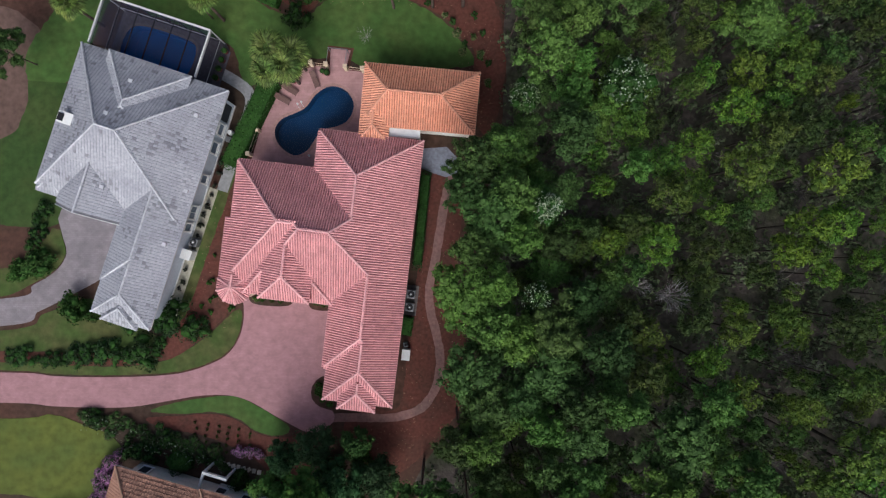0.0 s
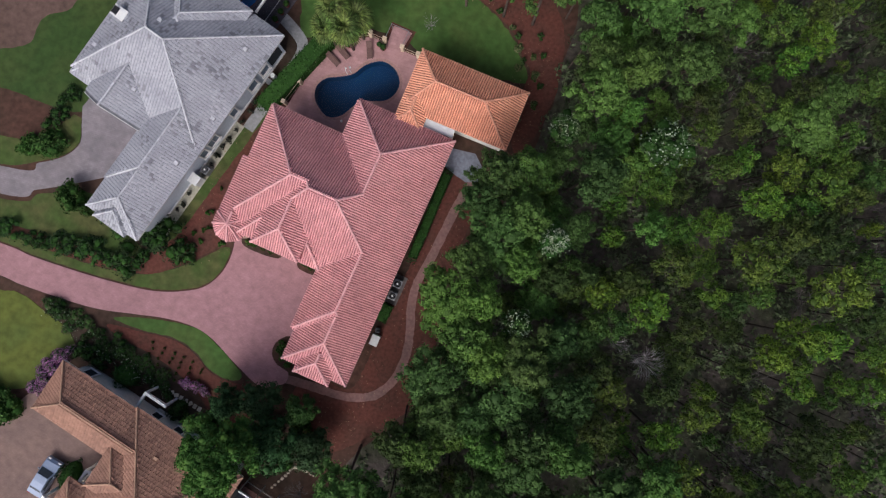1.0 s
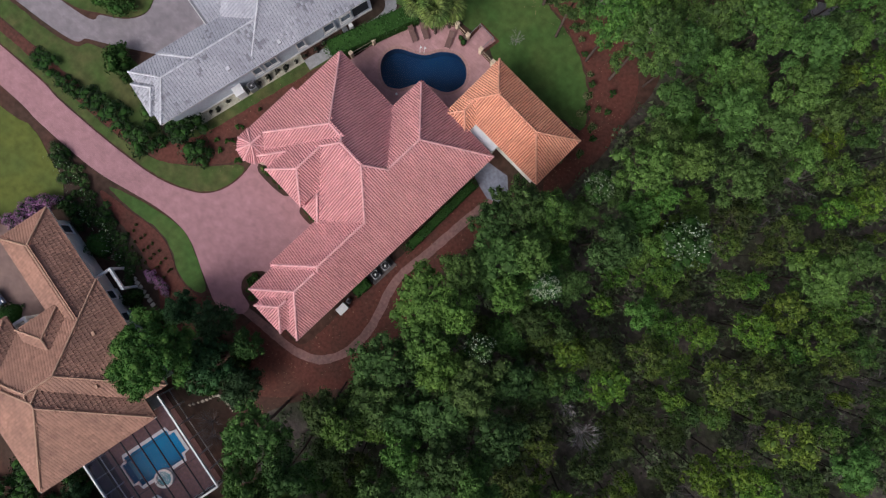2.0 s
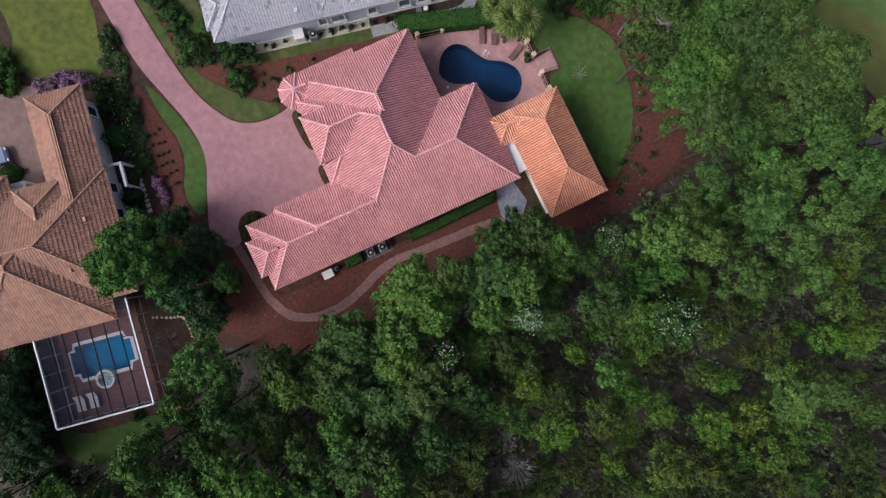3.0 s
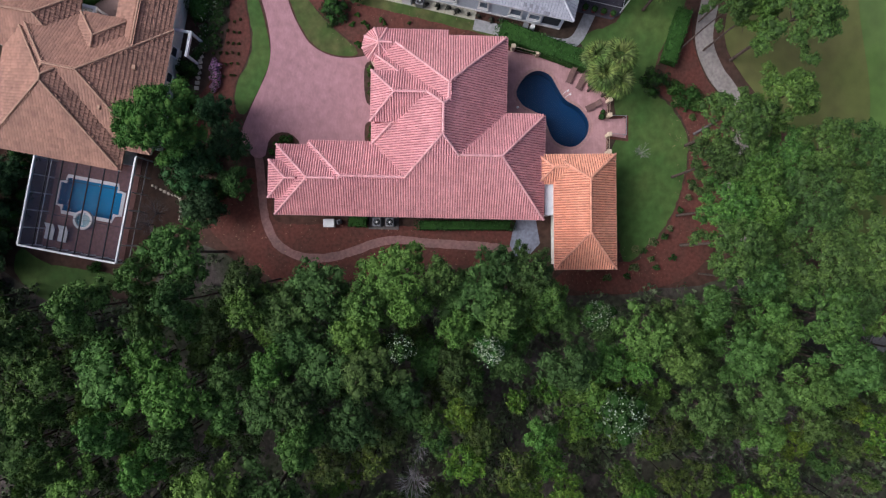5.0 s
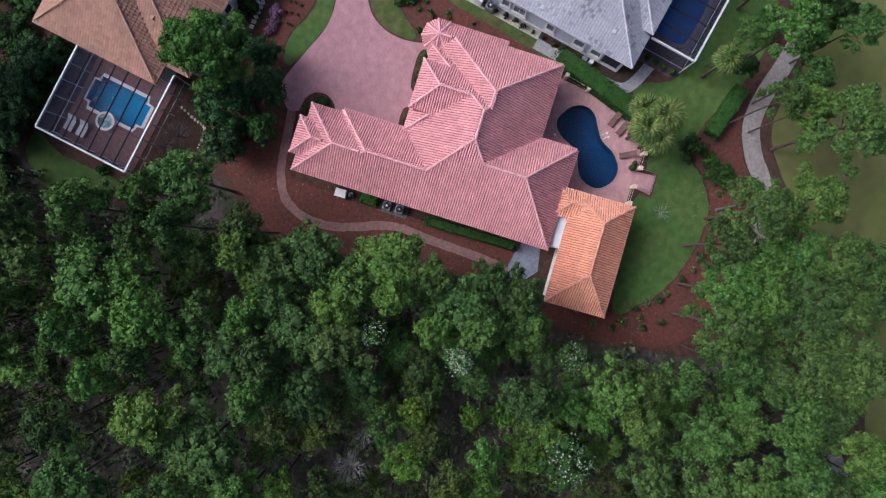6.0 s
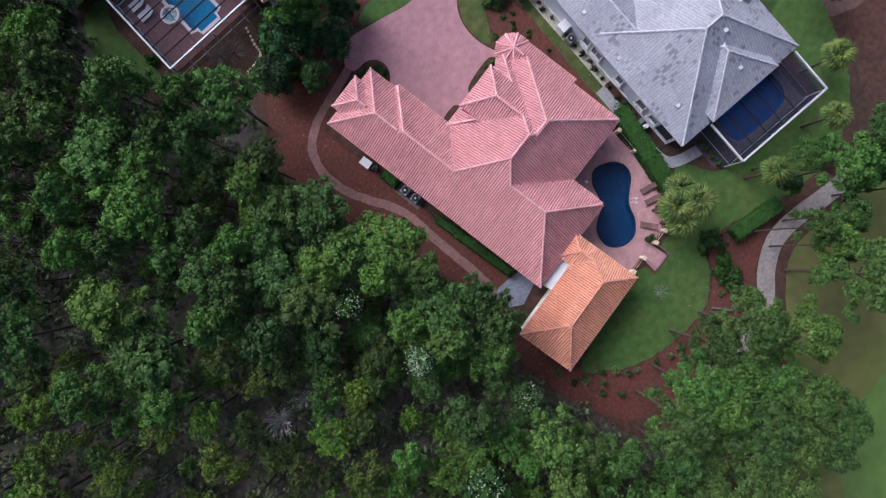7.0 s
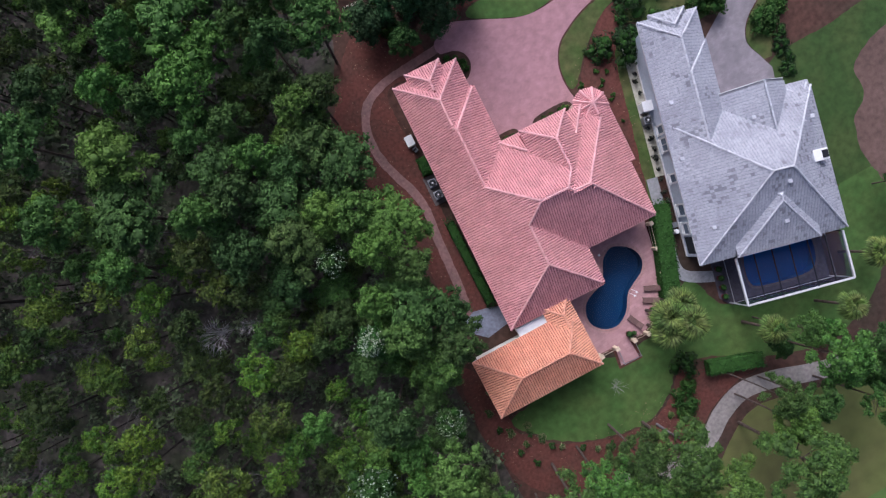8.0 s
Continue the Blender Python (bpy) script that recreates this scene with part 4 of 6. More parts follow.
for x, y0, y1, reach in ((5.2, -15.75, -13.45, 1.0), (7.35, -10.45, -8.85, 0.85)):
    part("entry_beam", box(x - 0.16, x + 0.16, y0, y1, 2.35, 2.65, 0.02), M_WHITE, brown_house, "white beam of the entrance frame")
    for y in (y0 + 0.14, y1 - 0.14):
        part("entry_beam", box(x + 0.163, x + reach, y - 0.14, y + 0.14, 2.35, 2.65, 0.02), M_WHITE, brown_house, "white beam of the entrance frame")
        part("entry_post", box(x - 0.13, x + 0.13, y - 0.11, y + 0.11, -0.02, 2.347, 0.02), M_WHITE, brown_house, "white post of the entrance frame")


# ---- screened pool enclosures ----
def cage(frame_m, x0, x1, y0, y1, z, nx, ny, label, side_posts=None, post_m=M_BRONZE):
    """A flat-topped screen enclosure: white edge beams and posts, dark inner ribs, screen panels."""
    t = thing("pool_enclosure", frame_m, label, "pool enclosure")
    b = 0.09
    for xa, xb, ya, yb in ((x0, x1, y1 - b, y1 + b), (x0 - b, x0 + b, y0, y1), (x1 - b, x1 + b, y0, y1)):
        part("edge_beam", box(xa, xb, ya, yb, z - 0.12, z + 0.12, 0.02), M_ALU, t, "white aluminium edge beam")
    along = np.linspace(y0, y1, (side_posts or ny) + 1)
    posts = [(x0, y) for y in along] + [(x1, y) for y in along] + [(x, y1) for x in np.linspace(x0, x1, nx + 1)[1:-1]]
    for x, y in posts:
        edge = (abs(x - x0) < 0.01 or abs(x - x1) < 0.01) and abs(y - y1) < 0.01
        part("post", box(x - 0.05, x + 0.05, y - 0.05, y + 0.05, 0, z - 0.1), M_ALU if edge else post_m, t)
    for x in np.linspace(x0, x1, nx + 1)[1:-1]:
        part("roof_rib", box(x - 0.035, x + 0.035, y0, y1, z - 0.06, z + 0.06), M_BRONZE, t, "dark aluminium rib")
    for y in np.linspace(y0, y1, ny + 1)[1:-1]:
        part("purlin", box(x0, x1, y - 0.025, y + 0.025, z - 0.045, z + 0.03), M_BRONZE, t)
    for xa, xb, ya, yb in ((x0 + 0.03, x0 + 0.06, y0, y1), (x1 - 0.06, x1 - 0.03, y0, y1), (x0, x1, y1 - 0.06, y1 - 0.03)):
        part("chair_rail", box(xa, xb, ya, yb, 0.95, 1.05), M_ALU, t)
    xs, ys = np.linspace(x0, x1, nx + 1), np.linspace(y0, y1, ny + 1)
    for i in range(nx):
        for j in range(ny):
            mesh_ob("screen", [(xs[i], ys[j], z), (xs[i + 1], ys[j], z), (xs[i + 1], ys[j + 1], z), (xs[i], ys[j + 1], z)], [(0, 1, 2, 3)], M_SCREEN, t)
    mesh_ob("screen", [(x0, y0, 0), (x0, y1, 0), (x0, y1, z), (x0, y0, z)], [(0, 1, 2, 3)], M_SCREEN, t)
    mesh_ob("screen", [(x1, y0, 0), (x1, y1, 0), (x1, y1, z), (x1, y0, z)], [(0, 1, 2, 3)], M_SCREEN, t)
    mesh_ob("screen", [(x0, y1, 0), (x1, y1, 0), (x1, y1, z), (x0, y1, z)], [(0, 1, 2, 3)], M_SCREEN, t)
    return t


cage(GREY_FRAME, -14.95, -3.8, 0.4, 5.3, 3.4, 6, 1, "white framed pool screen enclosure with dark mesh")
cage(BROWN_FRAME @ pose(21.3, 0, 0, 0, 0, -90), 1.75, 11.6, 0.0, 10.8, 3.2, 7, 3, "white edged pool screen enclosure, mesh tinted for reflected sky", 6, M_ALU)
cover("grey_terrace", placed(GREY_FRAME, [(-15.05, -0.6), (-2.9, -0.6), (-2.9, 4.6), (-3.7, 5.4), (-15.05, 5.4)]), 0.06, mat("grey_deck", (0.08, 0.072, 0.085), 0.85, 3.0, 0.2), "dark paved terrace inside the enclosure", "terrace", holes=(shifted(GREY_POOL, 0.29),))
cover("brown_terrace", placed(BROWN_FRAME, [(20.9, -11.7), (32.1, -11.7), (32.1, -2.9), (20.9, -2.9)]), 0.06, mat("purplish_paver_deck", (0.20, 0.105, 0.092), 0.85, 3.0, 0.2), "purplish brown paved terrace inside the enclosure", "terrace", holes=(shifted(BROWN_POOL, 0.35),))


# ---- plants ----
def two_mat_mesh(name, leaf_v, leaf_f, core_v, core_f, leaf_m, core_m):
    o = len(leaf_v)
    me = bpy.data.meshes.new(name)
    verts = np.concatenate([np.asarray(leaf_v, float).reshape(-1, 3), np.asarray(core_v, float).reshape(-1, 3)])
    me.from_pydata(verts.tolist(), [], [tuple(f) for f in leaf_f] + [tuple(int(q) + o for q in f) for f in core_f])
    me.materials.append(leaf_m), me.materials.append(core_m)
    me.polygons.foreach_set("material_index", [0] * len(leaf_f) + [1] * len(core_f))
    me.polygons.foreach_set("use_smooth", [False] * len(leaf_f) + [True] * len(core_f))
    me.update()
    return me


def leaf_quads(rs, centre, outward, length, width, scatter):
    """Small bent-free blades at the centres, facing roughly outward."""
    n = len(centre)
    nor = outward + rs.normal(0, scatter, (n, 3))
    nor /= np.linalg.norm(nor, axis=1, keepdims=True) + 1e-9
    t = np.cross(nor, rs.normal(0, 1, (n, 3)))
    t /= np.linalg.norm(t, axis=1, keepdims=True) + 1e-9
    s = np.cross(nor, t)
    k = rs.uniform(0.7, 1.3, (n, 1))
    a, b = t * length * 0.5 * k, s * width * 0.5 * k
    v = np.stack([centre - a - b, centre - a * 0.6 + b * 1.3, centre + a * 1.2], 1).reshape(-1, 3)
    f = np.arange(3 * n).reshape(n, 3).tolist()
    return v, f


def ico(subdiv=1):
    bm = bmesh.new()
    bmesh.ops.create_icosphere(bm, subdivisions=subdiv, radius=1.0)
    v = np.array([q.co[:] for q in bm.verts])
    f = [tuple(q.index for q in p.verts) for p in bm.faces]
    bm.free()
    return v, f


ICO1, ICO2 = ico(1), ico(2)


def tufted(rs, centres, radii, leaves, length, width, leaf_m, core_m, name, squash=0.8, core=0.72, scatter=0.6):
    """Foliage of many small tufts: blades over each tuft's upper side round a core, mostly coloured dark for crease
    shade.
    """
    lv, lf, cv, cf = [], [], [], []
    nl = nc = 0
    for c, r in zip(centres, radii):
        d = rs.normal(0, 1, (leaves, 3))
        d[:, 2] = np.abs(d[:, 2]) * 0.9 - 0.25
        d /= np.linalg.norm(d, axis=1, keepdims=True)
        form = np.array([1, 1, squash]) * rs.uniform(0.68, 1.32, 3)
        p = np.asarray(c) + d * r * rs.uniform(0.78, 1.12, (leaves, 1)) * form
        v, f = leaf_quads(rs, p, d, length, width, scatter)
        lv.append(v)
        lf += [tuple(q + nl for q in g) for g in f]
        nl += len(v)
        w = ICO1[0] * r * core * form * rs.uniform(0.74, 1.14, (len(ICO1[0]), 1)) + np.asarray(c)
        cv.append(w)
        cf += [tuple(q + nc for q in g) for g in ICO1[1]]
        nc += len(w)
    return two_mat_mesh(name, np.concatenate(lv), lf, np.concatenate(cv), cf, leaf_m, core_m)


def crown_points(rs, n, radius, tall, low=0.35, inner=0.3):
    u = rs.uniform(0.02, 1.0, n) ** 0.8
    r = np.where(u > low, radius * np.sqrt(np.clip(1 - ((u - low) / (1.02 - low)) ** 2, 0.02, 1)), radius * (0.45 + 0.55 * u / low))
    r = r * np.sqrt(rs.uniform(inner, 1.0, n))
    a = rs.uniform(0, 2 * np.pi, n)
    lobes = 1 + 0.10 * np.sin(a * 3 + rs.uniform(0, 6)) + 0.08 * np.sin(a * 5 + rs.uniform(0, 6))
    return np.stack([r * lobes * np.cos(a), r * lobes * np.sin(a), u * tall], 1)


def dome_points(rs, n, radius, tall, lobes):
    """Tufts gathered in rounded lobes over the top and flanks of a crown, the rim ragged."""
    k = np.arange(lobes)
    q = np.sqrt((k + 0.5) / lobes)
    a = k * 2.39996 + rs.normal(0, 0.25, lobes) + rs.uniform(0, 6)
    rim = 1 + 0.12 * np.sin(a * 3 + rs.uniform(0, 6)) + 0.10 * np.sin(a * 5 + rs.uniform(0, 6))
    size = radius * 1.12 / np.sqrt(lobes) * rs.uniform(0.78, 1.25, lobes)
    reach = (radius - 0.6 * size) * rim * q
    z = tall * (0.10 + 0.74 * np.sqrt(np.clip(1.02 - q ** 2, 0, 1))) + rs.normal(0, 0.05 * tall, lobes)
    which = np.arange(n) % lobes
    d = rs.normal(0, 1, (n, 3))
    d[:, 2] = np.abs(d[:, 2]) * 1.1 - 0.35
    d /= np.linalg.norm(d, axis=1, keepdims=True)
    centre = np.stack([reach * np.cos(a), reach * np.sin(a), z], 1)[which]
    p = centre + d * (size[which] * rs.uniform(0.55, 0.9, n))[:, None]
    p[:, 2] = np.clip(p[:, 2], 0.02 * tall, tall)
    return p


def limbs(rs, tall, base, spread, n, r0=0.12):
    seg = [((0, 0, -0.3), (0.1, 0.05, tall * 0.5), r0, r0 * 0.75), ((0.1, 0.05, tall * 0.5), (0, 0, tall), r0 * 0.75, r0 * 0.25)]
    for k in range(n):
        z = base + (tall - base) * rs.uniform(0, 0.8)
        a = rs.uniform(0, 2 * np.pi)
        e = spread * rs.uniform(0.5, 0.9)
        seg.append(((0.03, 0.02, z), (e * np.cos(a), e * np.sin(a), z + e * 0.45), r0 * 0.35, r0 * 0.1))
    return rods(seg, 6)


def tree_kind(name, label, category, rs, height_m, crown_tall, radius, tufts, leaves, tuft_r, leaf_m, core_m, length=0.36, width=0.17, squash=0.8, group="", inner=0.3, scatter=0.6, core=0.72, bark=None, lobes=0):
    """A tree at the origin: trunk with limbs and a crown of tufts."""
    bark = bark or M_BARK
    t = thing(name, Matrix(), label, category, group)
    v, f = limbs(rs, height_m - crown_tall * 0.3, height_m - crown_tall, radius, 7)
    mesh_ob("trunk", v, f, bark, t, "bare brown trunk with short limbs")
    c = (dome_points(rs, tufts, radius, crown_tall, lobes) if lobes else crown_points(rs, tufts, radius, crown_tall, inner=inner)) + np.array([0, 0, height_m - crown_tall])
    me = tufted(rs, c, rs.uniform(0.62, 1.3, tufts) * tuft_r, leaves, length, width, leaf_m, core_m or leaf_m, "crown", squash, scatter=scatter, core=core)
    cr = new("crown", me)
    cr.parent = t
    return t


def spot(x, y, turn=0.0, s=1.0, h=1.0):
    return pose(x, y, 0, 0, 0, turn) @ Matrix.Diagonal((s, s, h, 1))


PINE_G, WOOD_G = "pines of the wood", "slender trees of the deep wood"
rs = np.random.RandomState(5)
PINES = [tree_kind("pine_tree", "tall pine with dense tufted dark green crown", "tree", rs, 12.6, 4.2, 2.2, 100, 36, 0.38, M_PINE, M_PINE_SHADE, 0.23, 0.12, group=PINE_G, lobes=11 + 2 * (kind % 3), scatter=0.6, core=0.74) for kind in range(6)]
SLIM = [tree_kind("slender_tree", "slender yellow-green tree with a thin open crown", "tree", rs, 10.5, 3.6, 1.7, 46, 32, 0.37, M_YELLOW, M_YELLOW_SHADE, 0.22, 0.10, group=WOOD_G, inner=0.1, scatter=0.8, core=0.64, bark=M_SLIMBARK) for _ in range(4)]
LIGHT = [tree_kind("pine_tree", "broad pine with light green rounded crown", "tree", rs, 11.6, 4.4, 2.3, 230, 28, 0.27, M_PINE_SUNLIT, M_LIGHT_SHADE, 0.17, 0.095, group="light green pines", lobes=26, scatter=0.6, core=0.74) for _ in range(3)]
OAKS = [tree_kind("broadleaf_tree", "spreading broadleaf tree with bright green rounded crown", "tree", rs, 10.5, 5.2, 3.3, 400, 46, 0.45, M_OAK, M_PINE_SHADE, 0.2, 0.10, lobes=44, scatter=0.6, core=0.70) for _ in range(2)]
DARK = [tree_kind("broadleaf_tree", "dense dark green broadleaf tree beside the brown-tiled house", "tree", rs, 7.0, 5.0, 2.6, 80, 60, 0.6, M_DARKTREE, M_DARKTREE, 0.22, 0.15, inner=0.12, scatter=0.6, core=0.70)]
used = {}


def plant(kinds, x, y, s=1.0, h=1.0, k=None):
    kind = kinds[rng_t.randrange(len(kinds)) if k is None else k]
    m = spot(x, y, rng_t.uniform(0, 360), s, h)
    if kind not in used:
        used[kind] = True
        kind.matrix_world = m
        return kind
    return copy_thing(kind, m)


rng_t = random.Random(21)
placed_trees = []


def pines(rows, h=1.0, kinds=None):
    for x, y, r in rows:
        plant(kinds or PINES, x, y, r / (2.0 if kinds is LIGHT else 2.1), h * rng_t.uniform(0.92, 1.08))
        placed_trees.append((x, y, r))


# the edge of the wood beside the garden path
pines([(2.4, -10.6, 2.8), (1.4, -16.9, 2.0), (-2.0, -22.3, 2.8), (3.2, -16.8, 2.0), (2.1, -22.4, 2.0), (-0.3, -25.6, 1.9), (1.9, -30.2, 2.6), (3.2, -35.9, 2.4),
       (7.3, -34.4, 2.2), (7.8, -28.6, 2.4), (3.9, -25.8, 1.9), (8.7, -15.3, 2.0), (9.0, -19.1, 1.9), (9.0, -10.5, 2.4), (11.8, -13.1, 2.2), (12.1, -16.1, 1.9),
       (10.1, -23.6, 2.2), (2.1, -3.9, 2.4), (2.8, -0.0, 2.0), (9.4, -7.3, 2.2), (15.9, -26.6, 2.2), (18.5, -21.6, 3.1), (21.4, -30.3, 2.2), (15.1, -13.0, 2.2),
       (20.7, -17.1, 2.6), (25.6, -27.7, 2.2), (25.7, -19.4, 2.4), (24.2, -13.8, 2.2), (14.2, -9.1, 1.9), (1.9, 5.1, 1.9), 
       (10.8, 9.9, 2.4), (4.4, 2.7, 2.3), (6.6, 1.0, 1.9), (6.0, 4.8, 1.6), (4.3, -2.8, 2.0), (4.1, -6.6, 2.3), (6.5, -7.6, 2.2), (3.9, -13.6, 2.6),
       (7.0, -12.9, 2.3), (-1.5, -46.0, 2.3), (1.6, -39.6, 2.2), (-5.6, -47.5, 2.2), (-10.2, -49.0, 2.2), (7.1, 22.4, 1.9), (8.4, 19.7, 1.9), (8.8, 16.8, 1.8),
       (11.4, 19.5, 2.0), (11.7, 25.8, 2.6), (13.3, 33.5, 2.6), (14.9, 30.3, 2.2), (16.1, 21.8, 2.2), (15.5, 27.0, 2.4), (13.9, 36.2, 1.9), (12.0, 16.2, 1.4)])
pines([(2.7, 7.5, 2.3), (5.6, 8.8, 2.1)], kinds=LIGHT)
# pines between the back lawn and the fairway
pines([(-5.2, 25.5, 2.3), (-1.1, 25.6, 2.5), (-5.1, 31.9, 2.5), (-8.4, 27.3, 2.5), (-10.4, 31.6, 1.9), (-5.5, 34.5, 1.9), (-5.3, 38.4, 2.5), (-0.8, 32.9, 2.8),
       (2.1, 25.7, 2.4), (1.4, 29.8, 2.3), (-1.9, 36.6, 2.2), (-2.7, 39.1, 1.8), (4.0, 37.9, 2.8), (5.4, 30.2, 2.4), (4.1, 33.8, 2.3), (5.3, 27.4, 1.9), (9.2, 33.2, 2.4),
       (10.8, 28.8, 2.5), (8.5, 36.8, 1.9), (-18.3, 30.2, 2.0), (-17.0, 33.0, 2.6), (-18.6, 27.6, 1.3), (-24.6, 26.9, 2.2), (-24.4, 24.4, 1.5), (-28.6, 29.4, 2.0),
       (-26.4, 33.2, 1.9), (-4.0, 28.9, 2.3), (-0.8, 28.4, 1.9), (-21.4, 30.0, 1.7)], kinds=LIGHT)
# single yellow-green crowns standing out of the deep wood
for x, y, r in [(27.4, 7.6, 2.3), (20.3, 4.8, 1.9), (22.2, 2.1, 1.0), (33.2, 2.1, 1.8), (28.7, -2.5, 2.1), (16.8, -2.0, 1.3), (30.7, -6.0, 2.1), (37.3, -6.6, 2.0), (15.2, -9.6, 1.4),
       (18.5, -12.1, 1.7), (26.1, -13.6, 2.1), (23.1, -17.7, 2.3), (38.3, -18.7, 2.0), (32.2, -11.6, 1.5), (11.4, 2.3, 1.4), (17.0, 10.9, 1.8), (27.7, -19.7, 1.8),
       (35.2, 7.1, 1.9), (22.6, -6.0, 1.6)]:
    plant(SLIM, x, y, r / 1.7, rng_t.uniform(0.9, 1.0))
    placed_trees.append((x, y, r))


def inside(x, y, poly):
    c = False
    for (x0, y0), (x1, y1) in zip(poly, poly[1:] + poly[:1]):
        if (y0 > y) != (y1 > y) and x < (x1 - x0) * (y - y0) / (y1 - y0) + x0:
            c = not c
    return c


count = 0
for _ in range(14000):
    x, y = rng_t.uniform(-34, 50), rng_t.uniform(-53, 52)
    if x * x + y * y > 53 ** 2 or not inside(x - 0.8, y, FOREST_EDGE):
        continue
    deep = min(1.0, max(0.0, (x - 10 - 0.12 * abs(y)) / 10))
    slim = rng_t.random() < 0.08 + 0.84 * deep
    r = rng_t.uniform(1.15, 1.9) if slim else rng_t.uniform(1.5, 2.5)
    if any((x - a) ** 2 + (y - b) ** 2 < ((r + c) * (0.74 + 0.14 * deep)) ** 2 for a, b, c in placed_trees):
        continue
    if min((x - 9.0) ** 2 + (y - 3.6) ** 2, (x - 8.2) ** 2 + (y + 4.2) ** 2, (x - 20.6) ** 2 + (y + 4.2) ** 2, (x - 16.0) ** 2 + (y - 14.6) ** 2, (x - 7.4) ** 2 + (y - 13.7) ** 2) < 6.0:
        continue
    placed_trees.append((x, y, r))
    plant(SLIM if slim else PINES, x, y, r / (1.7 if slim else 2.2), rng_t.uniform(0.62, 1.08) * (1 - 0.10 * deep))
    count += 1
    if count > 560:
        break
# lower trees in the gaps between the tall ones
for _ in range(9000):
    x, y = rng_t.uniform(-34, 46), rng_t.uniform(-50, 50)
    r = rng_t.uniform(0.9, 1.6)
    if x > 15 + 0.12 * abs(y) or x * x + y * y > 50 ** 2 or not inside(x - 1.2, y, FOREST_EDGE) or any((x - a) ** 2 + (y - b) ** 2 < ((r + c) * 0.66) ** 2 for a, b, c in placed_trees):
        continue
    placed_trees.append((x, y, r))
    plant(PINES if rng_t.random() < 0.55 else SLIM, x, y, r / 1.9, rng_t.uniform(0.5, 0.78))
    count += 1
    if count > 640:
        break

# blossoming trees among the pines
blossom = tree_kind("blossoming_tree", "tree flecked with white blossom among the pines", "tree", rs, 11.4, 3.2, 1.35, 30, 50, 0.42, M_OAK, M_CORE_SHADE, 0.2, 0.13, core=0.84)
blossom.matrix_world = spot(9.0, 3.6)
c = crown_points(rs, 260, 1.45, 3.3, inner=0.35) + np.array([0, 0, 8.55])
v, f = leaf_quads(rs, c, np.tile([0, 0, 1.0], (len(c), 1)), 0.12, 0.10, 0.6)
mesh_ob("blossom", v, f, M_BLOSSOM, blossom, "small white flowers over the crown")
copy_thing(blossom, spot(8.2, -4.2, 80, 0.95, 0.95))
copy_thing(blossom, spot(16.0, 14.6, 200, 1.5, 0.98))
copy_thing(blossom, spot(7.4, 13.7, 300, 1.0, 0.85))
c = crown_points(rs, 420, 1.3, 3.3, inner=0.3) + np.array([0, 0, 8.6])
v, f = leaf_quads(rs, c, np.tile([0, 0, 1.0], (len(c), 1)), 0.13, 0.11, 0.6)
mesh_ob("blossom", v, f, M_BLOSSOM, blossom, "dense white flowers over the crown")


def bare_tree(name, label, rs, tall, spread, material, n=26, r0=0.1):
    t = thing(name, Matrix(), label, "tree")
    seg = [((0, 0, -0.2), (0, 0, tall * 0.7), r0, r0 * 0.5)]
    for k in range(n):
        a, z = rs.uniform(0, 6.28), tall * rs.uniform(0.35, 0.75)
        e = spread * rs.uniform(0.5, 1.0)
        p, q = (0, 0, z), (e * 0.6 * math.cos(a), e * 0.6 * math.sin(a), z + (tall - z) * 0.6)
        seg.append((p, q, r0 * 0.45, r0 * 0.28))
        for _ in range(4):
            b = a + rs.uniform(-0.8, 0.8)
            seg.append((q, (q[0] + e * 0.5 * math.cos(b), q[1] + e * 0.5 * math.sin(b), min(tall, q[2] + rs.uniform(0.0, 0.8))), r0 * 0.25, r0 * 0.08))
    v, f = rods(seg[:1], 6)
    mesh_ob("trunk", v, f, material, t)
    v, f = rods(seg[1:], 4)
    mesh_ob("branchwork", v, f, material, t, "leafless forked branches")
    return t


dead = bare_tree("dead_tree", "bleached grey dead tree without leaves", rs, 9.6, 2.1, M_DEADWOOD, 40, 0.04)
dead.matrix_world = spot(21.1, -4.4, 0, 0.85, 0.95)
copy_thing(dead, spot(18.4, -3.6, 110, 0.6, 0.9))
copy_thing(dead, spot(22.0, -16.5, 170, 0.5, 0.85))
bare = bare_tree("bare_shrub", "leafless grey-brown shrub in the mulch bed", rs, 3.0, 1.7, M_TWIG, 30, 0.05)
bare.matrix_world = spot(-6.6, -28.3, 0, 0.95, 0.9)
copy_thing(bare, spot(-5.6, -29.6, 70, 0.8, 0.7))
pale = bare_tree("bare_sapling", "small leafless pale sapling on the lawn", rs, 2.2, 1.0, M_DEADWOOD, 16, 0.03)
pale.matrix_world = spot(-7.9, 22.0, 0, 1.0, 1.0)

# leafless grey trees scattered through the deep wood
twiggy = bare_tree("leafless_tree", "slim leafless grey-brown tree in the deep wood", rs, 9.0, 1.9, M_TWIG, 16, 0.05)
spots = []
for _ in range(900):
    x, y = rng_t.uniform(11, 44), rng_t.uniform(-34, 34)
    if x < 12 + 0.1 * abs(y) or any((x - a) ** 2 + (y - b) ** 2 < 9 for a, b in spots) or len(spots) > 26:
        continue
    spots.append((x, y))
    m = spot(x, y, rng_t.uniform(0, 360), rng_t.uniform(0.7, 1.2), rng_t.uniform(0.7, 1.0))
    if len(spots) == 1:
        twiggy.matrix_world = m
        tagged(twiggy, "slim leafless grey-brown tree in the deep wood", "tree", "leafless trees of the wood")
    else:
        copy_thing(twiggy, m)

